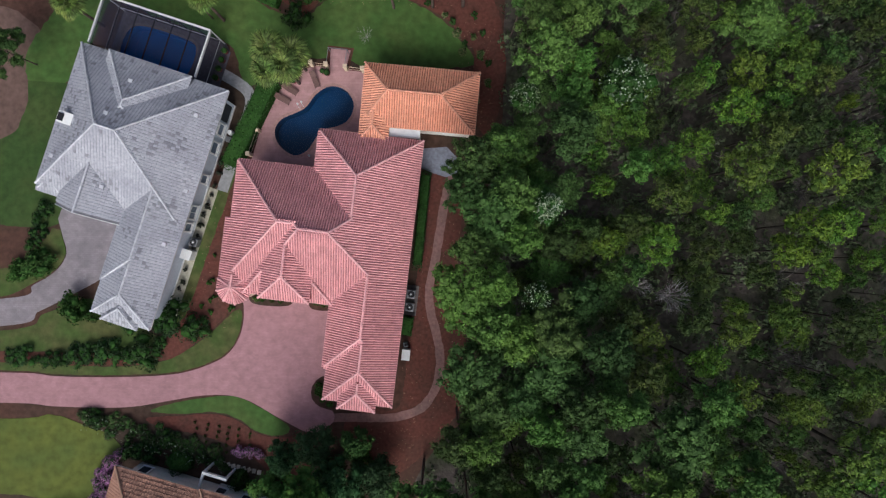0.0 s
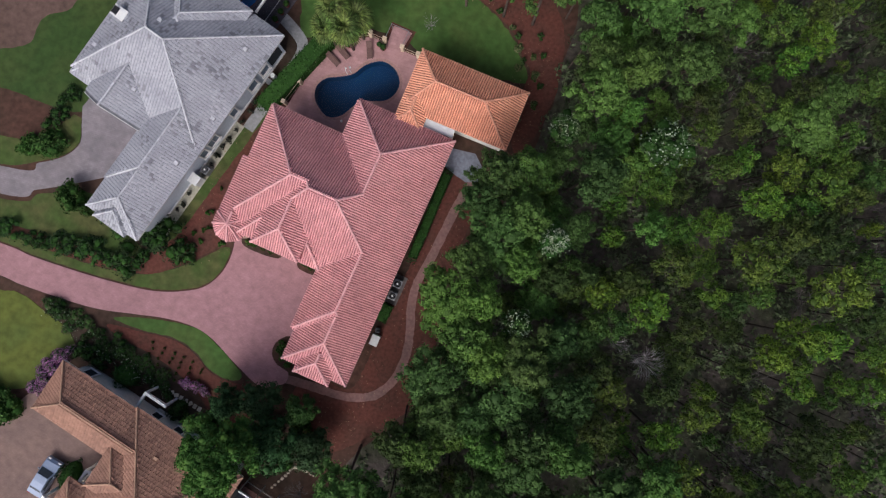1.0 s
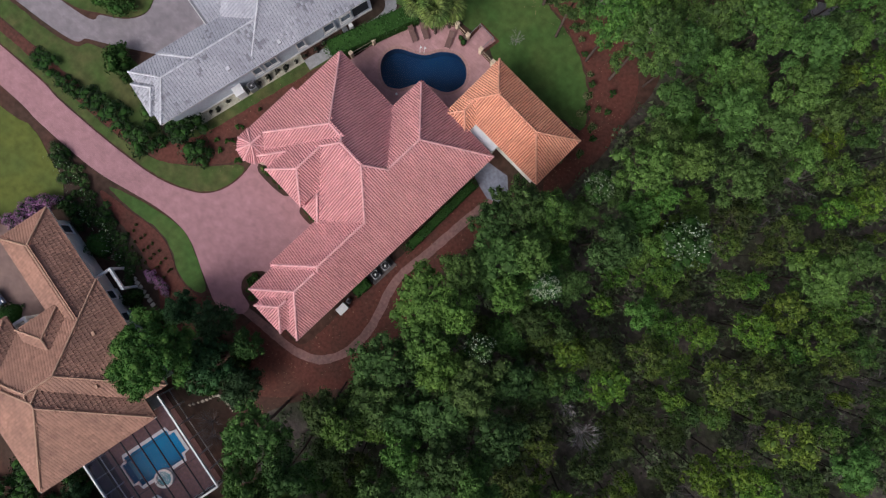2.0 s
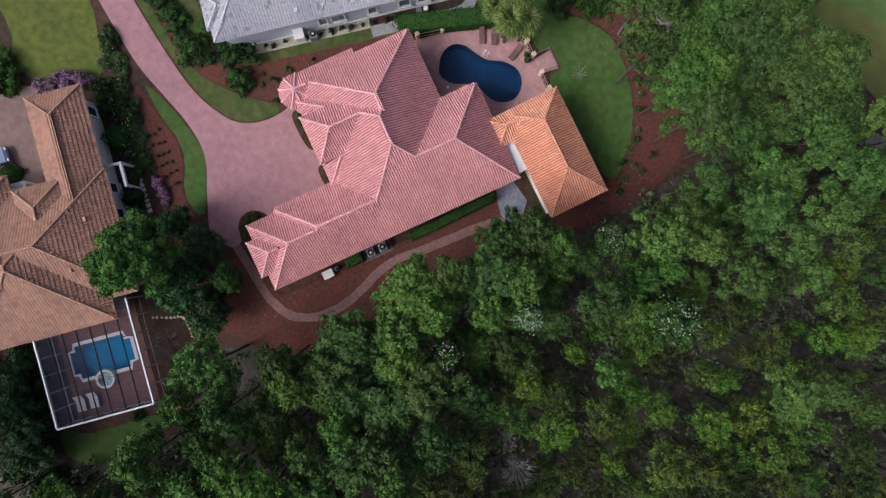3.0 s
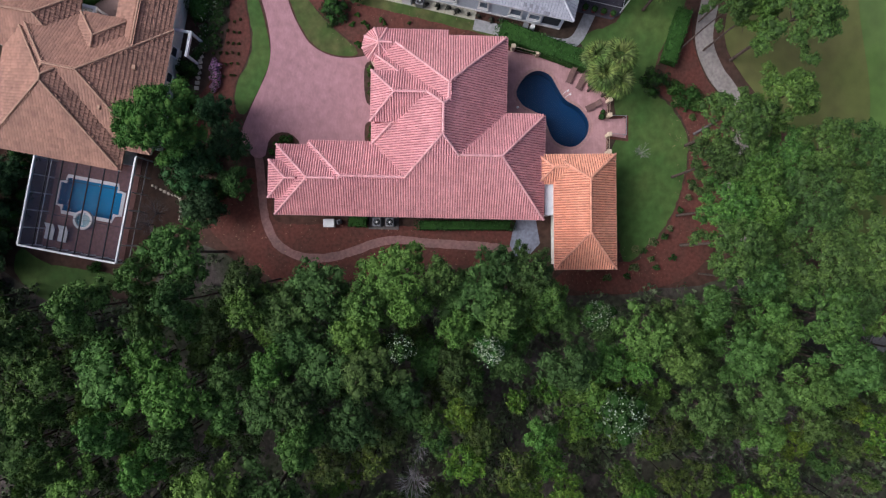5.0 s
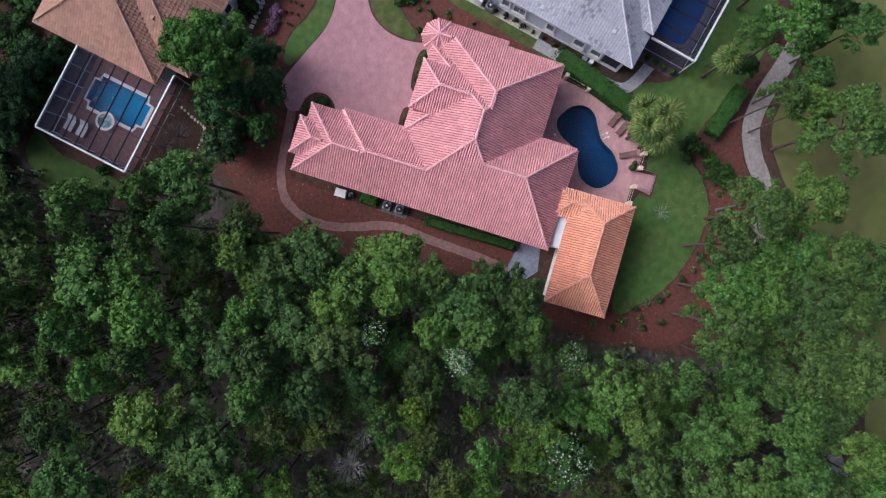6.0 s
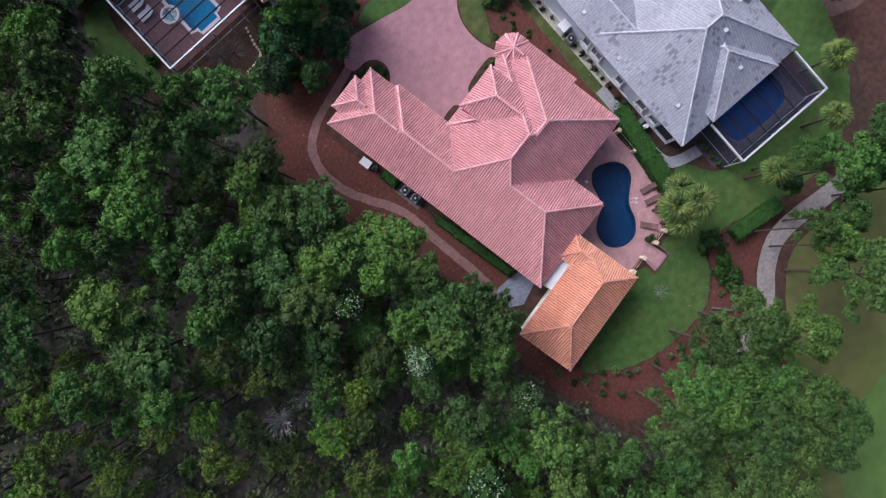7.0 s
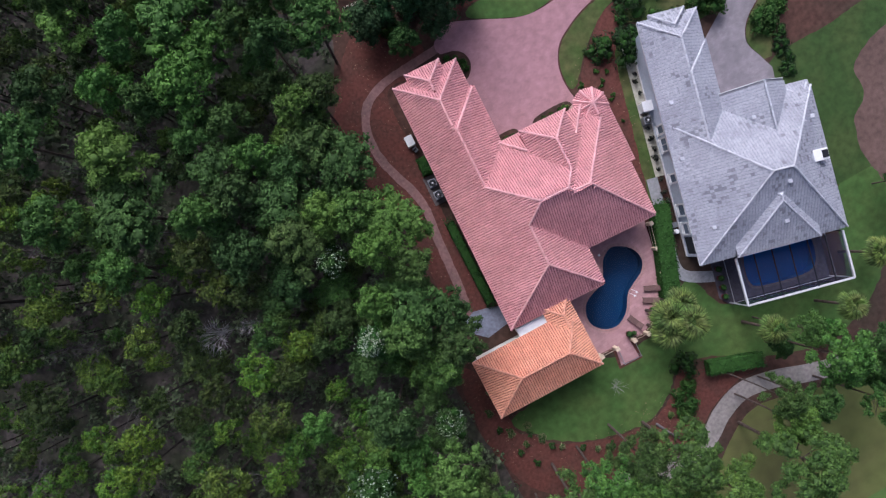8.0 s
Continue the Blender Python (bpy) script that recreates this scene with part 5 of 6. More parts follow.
# broadleaf trees beside the brown-tiled house and the houses' gardens
plant(OAKS, -14.0, -24.1, 1.14, 1.0, 0)
for x, y, size, tall in ((-10.2, -23.0, 1.0, 0.95), (-12.9, -20.0, 0.8, 0.6), (-16.2, -21.2, 0.7, 0.55), (-6.7, -23.0, 0.85, 0.7)):
    plant(DARK, x, y, size, tall)
plant(OAKS, -8.6, -19.1, 0.48, 0.5, 1)
plant(OAKS, -24.0, 27.3, 0.72, 0.75, 1)
plant(OAKS, -28.5, 31.5, 0.7, 0.8, 0)
plant(OAKS, -37.6, 24.6, 0.62, 0.6, 1)
plant(OAKS, -29.6, 28.6, 0.55, 0.6, 1)
for q, (lx, ly) in enumerate(((25.6, -15.0), (29.0, -16.0), (33.4, -15.4))):
    p = BROWN_FRAME @ Vector((lx, ly, 0))
    plant(DARK, p.x, p.y, 0.75 + 0.1 * q, 0.62)
plant(OAKS, -43.0, 19.5, 0.62, 0.6, 0)
plant(OAKS, -33.5, 33.0, 0.75, 0.8, 1)


def mass(name, rs, w, d, h, leaf_m, core_m, density=26, length=0.2, width=0.13, domed=0.0):
    """A clipped or loose mass of leaves w by d by h round a core in the inner-shade tone, base at z 0."""
    n = int((w * d + 2 * h * (w + d)) * density)
    p = rs.uniform(-1, 1, (n, 3))
    if domed:
        p /= np.linalg.norm(p, axis=1, keepdims=True) + 1e-9
        p[:, 2] = np.abs(p[:, 2])
        wob = 1 + 0.13 * np.sin(p[:, :1] * 5 + 1) + 0.13 * np.sin(p[:, 1:2] * 6 + 2)
        nor = p.copy()
        p = p * wob * rs.uniform(0.82, 1.05, (n, 1)) * np.array([w / 2, d / 2, h])
    else:
        area = np.array([d * h, w * h, w * d / 2.0])
        ax = rs.choice(3, n, p=area / area.sum())
        nor = np.zeros((n, 3))
        for k in range(3):
            on = ax == k
            sgn = np.where(rs.rand(on.sum()) < 0.5, -1.0, 1.0) if k < 2 else np.ones(on.sum())
            p[on, k] = sgn * rs.uniform(0.9, 1.06, on.sum())
            nor[on, k] = sgn
        p = p * np.array([w / 2, d / 2, h / 2]) + np.array([0, 0, h / 2])
        p[:, 2] += 0.10 * np.sin(p[:, 0] * 2.1) * np.cos(p[:, 1] * 2.7) * (p[:, 2] / h)
    v, f = leaf_quads(rs, p, nor, length, width, 0.6)
    if domed:
        cv = ICO2[0] * np.array([w / 2, d / 2, h]) * 0.86
        cv[:, 2] = np.maximum(cv[:, 2], 0)
        cf = ICO2[1]
    else:
        bm = box(-w / 2 * 0.94, w / 2 * 0.94, -d / 2 * 0.94, d / 2 * 0.94, 0, h * 0.94, 0.12)
        cv = np.array([q.co[:] for q in bm.verts])
        bm.verts.index_update()
        cf = [tuple(q.index for q in g.verts) for g in bm.faces]
        bm.free()
    return two_mat_mesh(name, v, f, cv, cf, leaf_m, core_m)


def hedge(a, b, width, h, leaf_m, label, category="hedge", density=26, domed=0.0):
    a, b = Vector((*a, 0)), Vector((*b, 0))
    me = mass("hedge", rs, (b - a).length, width, h, leaf_m, M_CORE_SHADE, density, domed=domed)
    ob = new("hedge", me)
    ob.matrix_world = pose(*((a + b) / 2), 0, 0, math.degrees(math.atan2(b.y - a.y, b.x - a.x)))
    return tagged(ob, label, category)


hedge((-22.3, 8.4), (-17.7, 18.0), 1.9, 1.6, M_HEDGE, "clipped dark green hedge beside the pool terrace")
hedge((-2.75, -2.0), (-1.75, 8.0), 0.95, 1.2, M_HEDGE, "clipped green hedge along the house wall")
hedge((-4.05, -9.0), (-3.75, -7.1), 1.35, 1.1, M_HEDGE, "clipped rounded green bush beside the air conditioners")
hedge((-22.6, 28.3), (-17.0, 25.9), 1.5, 1.3, M_HEDGE, "long clipped green hedge at the lawn's end")
hedge((-26.1, -22.75), (-29.3, -22.05), 2.6, 1.7, M_HEDGE, "clipped rounded green hedge against the cream wall", domed=1.0)
p, q = BROWN_FRAME @ Vector((5.65, -13.9, 0)), BROWN_FRAME @ Vector((5.3, -10.1, 0))
hedge(p.xy, q.xy, 2.4, 1.4, M_HEDGE, "clipped rounded hedge beside the parked car", domed=1.0)

SHRUBS = {}


def shrub(kind, x, y, r, h, leaf_m, label, group="", density=46, length=0.2, width=0.13):
    if kind not in SHRUBS:
        n = 16
        c = crown_points(rs, n, 0.72, 0.75, 0.2, 0.1)
        SHRUBS[kind] = tufted(rs, c, rs.uniform(0.7, 1.2, n) * 0.33, density, length * 0.6, width * 0.6, leaf_m, leaf_m if leaf_m is M_BEDSHRUB else M_CORE_SHADE, "shrub", 0.8)
    ob = new(kind, SHRUBS[kind])
    ob.matrix_world = pose(x, y, 0, 0, 0, rng_t.uniform(0, 360)) @ Matrix.Diagonal((r * rng_t.uniform(0.9, 1.1), r * rng_t.uniform(0.9, 1.1), h, 1))
    return tagged(ob, label, "shrub", group)


for x, y, r, h in ((-42.4, -1.8, 2.3, 2.0), (-44.4, -2.4, 1.6, 1.6), (-38.4, -6.1, 2.2, 2.6), (-36.9, -7.0, 1.3, 1.6), (-11.4, -24.0, 2.2, 3.0), (-8.6, -22.2, 1.9, 2.8), (-21.4, -24.2, 1.4, 1.8), 
                   (-17.6, -24.4, 1.8, 2.2), (-6.6, -24.4, 1.4, 1.8), (-9.0, -26.2, 1.5, 2.0), (-38.4, -29.0, 2.4, 2.2), (-40.4, -28.2, 1.8, 1.6), (-13.6, 28.2, 1.5, 1.6), (-12.4, 28.8, 1.2, 1.3), (-14.4, 26.6, 1.2, 1.4), (-13.2, 26.9, 0.9, 1.0), (-1.6, -36.0, 0.9, 1.0)):
    shrub("green_shrub", x, y, r, h, M_SHRUB, "loose rounded green garden shrub")
for x, y, r, h in ((-38.9, -11.3, 1.7, 0.9), (-37.2, -11.2, 1.5, 1.0), (-35.4, -11.0, 1.9, 1.3), (-31.5, -10.7, 2.3, 1.9), (-29.9, -9.9, 0.9, 0.8), (-27.9, -7.5, 2.5, 2.4), (-25.9, -8.2, 1.7, 1.6), (-29.6, -8.0, 1.5, 1.3), (-34.6, -6.8, 1.5, 1.5), (-42.0, -11.6, 1.1, 0.6), (-45.4, -11.5, 1.3, 0.6), (-33.7, -11.2, 0.9, 0.7), (-40.5, -11.6, 1.2, 1.0), (-44.0, -11.4, 1.4, 1.0), (-33.0, -7.9, 1.2, 1.2), (-15.2, 24.4, 1.8, 2.0),
                   # last five of this row are added: dark leaves in place of ground shade
                   (-42.0, 4.3, 1.0, 1.0), (-42.4, 3.0, 1.1, 1.1), (-42.8, 1.6, 1.1, 1.0), (-43.3, 0.2, 1.0, 1.0), (-14.2, -41.8, 2.0, 2.6), (-11.2, -42.8, 2.2, 3.2), (-8.0, -44.4, 2.3, 3.4), (-5.6, -46.0, 2.2, 3.0), (-2.8, -47.4, 2.4, 3.4), (0.2, -46.6, 2.2, 3.0), (-8.6, -47.6, 2.4, 3.2), (-12.0, -45.8, 2.3, 3.0), (-15.6, -46.4, 2.2, 1.8), (-18.0, -45.2, 2.3, 1.8), (-14.2, -48.8, 2.3, 1.8), (-18.6, -48.4, 2.4, 1.8), (-17.0, -43.0, 1.8, 1.6),
                   (-33.0, -21.2, 1.2, 1.3), (-31.8, -21.4, 1.2, 1.3), (-30.6, -21.7, 1.2, 1.3), (-28.9, -20.0, 1.2, 1.2), (-36.6, -17.9, 1.2, 1.1)):
    shrub("dark_shrub", x, y, r, h, M_DARKSHRUB, "dark green dense shrub in the mulch bed, a few standing in for shade")
for k in range(15):
    p = GREY_FRAME @ Vector((-0.1 + rng_t.uniform(-0.1, 0.12), -23.3 + k * 1.18 + rng_t.uniform(-0.22, 0.22), 0))
    size = rng_t.uniform(0.32, 0.58)
    shrub("foundation_shrub", p.x, p.y, size, size * 1.5, M_BEDSHRUB, "small dark grey-brown shrub along the grey wall", "shrubs along the grey wall", 40, 0.12, 0.08)
for x, y, r in ((-13.1, -14.6, 0.8), (-12.7, -15.7, 0.7), (-13.2, -15.2, 0.6), (-11.9, -16.3, 0.6), (-19.0, -5.3, 0.4), (-12.0, -5.9, 0.5)):
    shrub("planter_shrub", x, y, r, 0.8, M_SHRUB, "low green planting beside the drive", "low plants beside the drive", 40, 0.14, 0.09)
shrub("bright_shrub", -19.5, -5.3, 0.6, 0.9, M_PALM, "yellow-green shrub beside the many-sided bay", "", 60, 0.14, 0.09)
for x, y, r in ((-18.1, -5.45, 0.4), (-17.2, -5.55, 0.4), (-13.4, -5.7, 0.55), (-12.7, -5.9, 0.45)):
    shrub("court_shrub", x, y, r, 0.6, M_REDSHRUB, "low reddish brown planting against the court wall", "low plants against the court wall", 50, 0.14, 0.08)
for k in range(26):
    x = rng_t.uniform(-25.2, -21.7)
    y = rng_t.uniform(-6.8, 1.5)
    shrub("bed_tuft", x + 0.28 * y + 1.1, y, rng_t.uniform(0.25, 0.42), 0.45, M_REDSHRUB if k % 2 else M_SHRUB, "small reddish tuft in the mulch bed", "tufts in the mulch bed", 60, 0.12, 0.06)
for i in range(6):
    for j in range(5):
        x, y = -26.2 + i * 1.15 + rng_t.uniform(-0.2, 0.2), -18.3 - j * 0.62 - i * 0.22 + rng_t.uniform(-0.15, 0.15)
        shrub("grass_tuft", x, y, 0.24, 0.35, M_REDSHRUB, "small brown ornamental grass tuft in the mulch", "grass tufts in the mulch", 70, 0.14, 0.05)
for k in range(38):
    u = (k + rng_t.uniform(-0.3, 0.3)) / 37
    shrub("border_bush", -37.8 + 14.9 * u, -17.9 - 2.6 * u - 2.3 * u * u + rng_t.uniform(-0.9, 0.9), rng_t.uniform(0.6, 1.3), rng_t.uniform(0.4, 0.9), M_BORDER, "loose dark shrub in the flower border", "dark shrubs of the flower border", 80, 0.16, 0.09)
c = np.array([(-37.8 + 14.8 * u + rng_t.uniform(-0.5, 0.5) * 0.3, -17.9 - 4.8 * u + rng_t.uniform(-1.0, 1.0), 0.95 + rng_t.uniform(0, 0.15)) for u in (rng_t.random() for _ in range(150))])
v, f = leaf_quads(rs, c, np.tile([0, 0, 1.0], (len(c), 1)), 0.11, 0.11, 0.4)
tagged(mesh_ob("pale_blooms", v, f, M_BLOSSOM), "scattered pale blooms over the dark flower border", "flowers", kind="stuff")
for x, y, r, h in ((-34.5, -22.3, 1.3, 1.6), (-35.0, -23.5, 1.4, 1.7), (-35.4, -24.8, 1.4, 1.7), (-36.0, -26.2, 1.3, 1.6), (-21.4, -21.3, 0.85, 1.0), (-20.3, -21.45, 0.8, 0.9), (-19.4, -21.6, 0.7, 0.8)):
    shrub("azalea", x, y, r, h, M_PINK, "azalea bush covered in mauve-pink flowers", "", 90, 0.14, 0.11)
for x, y in ((2.3, 21.6), (1.0, 24.0), (3.6, 18.2), (4.2, 22.8), (-1.6, 25.9), (3.3, 24.6), (-12.3, 27.6), (4.8, 19.6)):
    shrub("border_shrub", x, y, 0.6, 0.7, M_BORDER, "ragged low shrub in the mulch border", "shrubs in the mulch border", 26, 0.2, 0.1)

for x, y in ((2.0, 20.9), (3.0, 22.4), (1.6, 23.0), (3.9, 20.2), (0.4, 25.0), (-2.9, 26.9), (-4.4, 27.4), (-8.2, 28.2), (-11.4, 28.0), (-13.4, 27.0), (-3.0, -31.4), (4.6, 17.4), (3.8, 15.8)):
    shrub("flowering_shrub", x + rng_t.uniform(-0.3, 0.3), y + rng_t.uniform(-0.3, 0.3), rng_t.uniform(0.5, 0.9), rng_t.uniform(0.5, 0.9), M_CREAM, "ragged shrub with sparse cream flowers in the mulch", "flowering shrubs in the mulch border", 30, 0.22, 0.12)

# undergrowth of the wood
lv, lf = [], []
nl = 0
for _ in range(4200):
    x, y = rng_t.uniform(-34, 52), rng_t.uniform(-55, 54)
    if not inside(x, y, FOREST_EDGE) or x * x + y * y > 56 ** 2:
        continue
    r = rng_t.uniform(0.5, 1.5)
    d = rs.normal(0, 1, (34, 3))
    d[:, 2] = np.abs(d[:, 2])
    d /= np.linalg.norm(d, axis=1, keepdims=True)
    h = rng_t.uniform(0.8, 4.8)
    v, f = leaf_quads(rs, np.array([x, y, 0]) + d * np.array([r, r, h]) * rs.uniform(0.6, 1.0, (34, 1)), d, 0.45, 0.26, 0.8)
    lv.append(v)
    lf += [tuple(q + nl for q in g) for g in f]
    nl += len(v)
tagged(mesh_ob("undergrowth", np.concatenate(lv), lf, M_UNDER), "dark leafy undergrowth beneath the pines", "undergrowth", kind="stuff")


# palms: a trunk and separate fan fronds
def frond_mesh():
    vs, fs = [], []
    n = 18
    vs += [(-0.02, 0, 0), (0.02, 0, 0), (0.015, 0.75, 0.16), (-0.015, 0.75, 0.16)]
    fs.append((0, 1, 2, 3))
    for k in range(n):
        a = math.radians(-115 + 230 * k / (n - 1))
        long = 0.95 * (1 - 0.28 * abs(k / (n - 1) - 0.5) * 2)
        dx, dy = math.sin(a), math.cos(a)
        o = len(vs)
        w = 0.075
        b = Vector((0, 0.75, 0.16))
        m = b + Vector((dx, dy, -0.05)) * long * 0.6
        e = b + Vector((dx, dy, -0.42)) * long
        s = Vector((dy, -dx, 0)) * w
        vs += [tuple(b), tuple(m + s), tuple(e), tuple(m - s)]
        fs.append((o, o + 1, o + 2, o + 3))
    me = bpy.data.meshes.new("frond")
    me.from_pydata(vs, [], fs)
    me.materials.append(M_PALM)
    return me


FROND = frond_mesh()


def palm(x, y, h, s, n=26):
    t = thing("palm_tree", pose(x, y, 0, 0, 0, rng_t.uniform(0, 360)), "fan palm with spiky pale green fronds on a slim trunk", "palm", "fan palms")
    v, f = rods([((0, 0, -0.2), (0.05, 0.03, h * 0.5), 0.17, 0.14), ((0.05, 0.03, h * 0.5), (0, 0, h), 0.14, 0.16)], 8)
    mesh_ob("trunk", v, f, M_BARK, t)
    for k in range(n):
        fr = new("frond", FROND)
        fr.parent = t
        tilt = 70 - 85 * (k / n)
        fr.matrix_local = pose(0, 0, h, 0, 0, k * 137.5) @ pose(0, 0.05, 0, tilt, 0, 0) @ Matrix.Diagonal((s, s, s, 1))
    return t


for x, y, h, s in ((-16.6, 19.0, 5.6, 1.2), (-15.2, 17.5, 5.3, 1.15), (-17.1, 17.3, 4.6, 1.05), (-14.5, 18.9, 4.8, 1.1), (-23.2, 24.2, 5.0, 0.95), (-31.0, 26.6, 4.8, 0.95), (-36.0, 23.6, 5.0, 1.0)):
    palm(x, y, h, s)


# ---- things in the gardens ----
# cream pillars and railing round the pool terrace
FENCE = [(-20.3, 9.9), (-19.4, 12.4), (-18.5, 14.9), (-17.5, 17.0), (-15.7, 18.6), (-13.8, 19.4), (-12.2, 19.2)]
FENCE_B = [(-10.2, 18.95), (-8.4, 18.75)]
fence = thing("fence", Matrix(), "low metal railing between cream pillars round the pool", "fence")
for line in (FENCE, FENCE_B):
    for x, y in line:
        bm = box(x - 0.17, x + 0.17, y - 0.17, y + 0.17, 0.05, 1.15, 0.02)
        add_box(bm, x - 0.22, x + 0.22, y - 0.22, y + 0.22, 1.15, 1.27, 0.03)
        part("pillar", bm, M_POST, fence, "cream stucco pillar with a cap")
    for a, b in zip(line, line[1:]):
        for z in (0.35, 1.05):
            v, f = rods([((*a, z), (*b, z), 0.022, 0.022)], 6)
            mesh_ob("rail", v, f, M_POST, fence)
        n = max(2, int((Vector(a) - Vector(b)).length / 0.16))
        for k in range(1, n):
            p = Vector(a).lerp(Vector(b), k / n)
            v, f = rod_data((*p, 0.35), (*p, 1.05), 0.012, 0.012, 4)
            mesh_ob("baluster", v, f, M_BRONZE, fence)
gate = thing("gate", Matrix(), "small metal garden gate at the terrace steps", "gate")
v, f = rods([((-11.95, 20.9, 0.1), (-11.95, 20.9, 1.2), 0.04, 0.04), ((-10.0, 20.7, 0.1), (-10.0, 20.7, 1.2), 0.04, 0.04), ((-11.95, 20.9, 1.15), (-10.0, 20.7, 1.15), 0.03, 0.03), ((-12.15, 19.3, 1.1), (-11.95, 20.9, 1.1), 0.03, 0.03), ((-10.25, 19.1, 1.1), (-10.0, 20.7, 1.1), 0.03, 0.03)], 6)
mesh_ob("gate_frame", v, f, M_METAL, gate)


def lounger(x, y, turn, label, material):
    t = thing("sun_lounger", pose(x, y, 0.1, 0, 0, turn) @ Matrix.Diagonal((0.88, 0.88, 0.88, 1)), label, "lounger", "loungers on the terrace")
    part("seat", box(-0.33, 0.33, -0.95, 0.35, 0.30, 0.37, 0.02), material, t)
    bm = bmesh.new()
    add_box(bm, -0.33, 0.33, 0.0, 0.75, -0.03, 0.04, 0.02, pose(0, 0.35, 0.34, 35, 0, 0))
    part("backrest", bm, material, t)
    for sx in (-0.31, 0.31):
        part("side_rail", box(sx - 0.025, sx + 0.025, -0.97, 0.4, 0.26, 0.31), M_BRONZE, t)
        for sy in (-0.85, 0.3):
            part("leg", box(sx - 0.025, sx + 0.025, sy - 0.025, sy + 0.025, 0.0, 0.27), M_BRONZE, t)
    return t


lounger(-16.9, 15.8, 62, "brown sling sun lounger on the terrace", M_SLING)
lounger(-16.1, 16.8, 58, "brown sling sun lounger on the terrace", M_SLING)
lounger(-13.5, 17.8, 20, "brown sling sun lounger on the terrace", M_SLING)


def pot(x, y, r, label, z=0.1):
    t = thing("planter_pot", pose(x, y, z), label, "plant pot", "pots on the terraces")
    bm = bmesh.new()
    bmesh.ops.create_cone(bm, cap_ends=True, segments=14, radius1=r * 0.65, radius2=r, depth=r * 1.5, matrix=Matrix.Translation((0, 0, r * 0.75)))
    part("pot", bm, M_DECKING, t, "dark clay pot")
    ob = new("plant", mass("plant", rs, r * 2.2, r * 2.2, r * 1.4, M_DARKSHRUB, M_CORE_SHADE, 60, 0.12, 0.07, domed=1.0))
    ob.parent = t
    ob.location.z = r * 1.45
    return t


for x, y, r in ((-15.7, 17.7, 0.35), (-12.2, 18.5, 0.35), (-12.7, 18.7, 0.28)):
    pot(x, y, r, "clay pot with a leafy dark plant")
for k in range(4):
    p = GREY_FRAME @ Vector((-3.35, 1.5 + k * 1.0, 0))
    pot(p.x, p.y, 0.34, "reddish clay pot beside the screen enclosure", 0.0)

rail = thing("pool_handrail", pose(-15.0, 15.1, 0.1, 0, 0, 30) @ Matrix.Diagonal((0.8, 0.8, 0.8, 1)), "pair of white curved pool handrails", "handrail")
for sx in (-0.28, 0.28):
    v, f = rods([((sx, 0.5, 0), (sx, 0.45, 0.75), 0.03, 0.03), ((sx, 0.45, 0.75), (sx, 0.0, 0.8), 0.03, 0.03), ((sx, 0.0, 0.8), (sx, -0.35, -0.1), 0.03, 0.03)], 6)
    mesh_ob("rail", v, f, M_WHITE, rail)
    part("foot_plate", box(sx - 0.12, sx + 0.12, 0.38, 0.62, 0.0, 0.05, 0.01), M_WHITE, rail)
float_ball = bmesh.new()
bmesh.ops.create_uvsphere(float_ball, u_segments=14, v_segments=10, radius=0.14, matrix=Matrix.Translation((-14.15, 9.85, 0.25)))
tagged(part("terrace_light", float_ball, M_WHITE), "small white globe light on the terrace", "light")


def condenser(m, label):
    """An air-conditioner: louvred case, fan grille and blades on top."""
    t = thing("air_conditioner", m, label, "air conditioner", "air conditioners beside the houses")
    part("case", box(-0.42, 0.42, -0.42, 0.42, 0.1, 0.95, 0.04), M_METAL, t, "grey louvred case")
    ring = bmesh.new()
    bmesh.ops.create_cone(ring, cap_ends=False, segments=20, radius1=0.36, radius2=0.33, depth=0.08, matrix=Matrix.Translation((0, 0, 0.985)))
    part("fan_ring", ring, M_DARK, t)
    disc = bmesh.new()
    bmesh.ops.create_circle(disc, cap_ends=True, segments=20, radius=0.33, matrix=Matrix.Translation((0, 0, 0.956)))
    part("fan_well", disc, M_DARK, t)
    v, f = rods([((0, 0, 0.99), (0.33 * math.cos(a), 0.33 * math.sin(a), 0.99), 0.012, 0.012) for a in (k * math.pi / 6 for k in range(12))], 4)
    mesh_ob("grille", v, f, M_METAL, t)
    hub = bmesh.new()
    bmesh.ops.create_cone(hub, cap_ends=True, segments=12, radius1=0.1, radius2=0.08, depth=0.05, matrix=Matrix.Translation((0, 0, 1.0)))
    part("hub", hub, M_WHITE, t)
    return t


condenser(pose(-3.5, -6.1, 0.02, 0, 0, -7), "grey air-conditioner unit on a pad by the house")
condenser(pose(-3.35, -4.75, 0.02, 0, 0, -7), "grey air-conditioner unit on a pad by the house")
tagged(part("equipment_pad", box(-0.7, 0.7, -1.6, 1.6, -0.05, 0.08, 0.02), M_DARKPAD), "stained concrete pad under the air conditioners", "pad").matrix_world = pose(-3.4, -5.45, 0, 0, 0, -7)
p = GREY_FRAME @ Vector((0.05, -15.6, 0))
condenser(pose(p.x, p.y, 0.02, 0, 0, -18), "pale air-conditioner unit beside the grey house")
bm = box(-0.4, 0.4, -0.55, 0.55, 0.0, 0.75, 0.05)
white_box = thing("utility_box", pose(-3.9, -11.1, 0, 0, 0, -6), "white utility cabinet beside the garden wall", "utility box")
part("cabinet", bm, M_WHITE, white_box)
part("lid", box(-0.43, 0.43, -0.58, 0.58, 0.75, 0.82, 0.03), M_WHITE, white_box)
bin_ = thing("pump", pose(-3.95, -10.1, 0, 0, 0, 10), "dark irrigation pump beside the white cabinet", "pump")
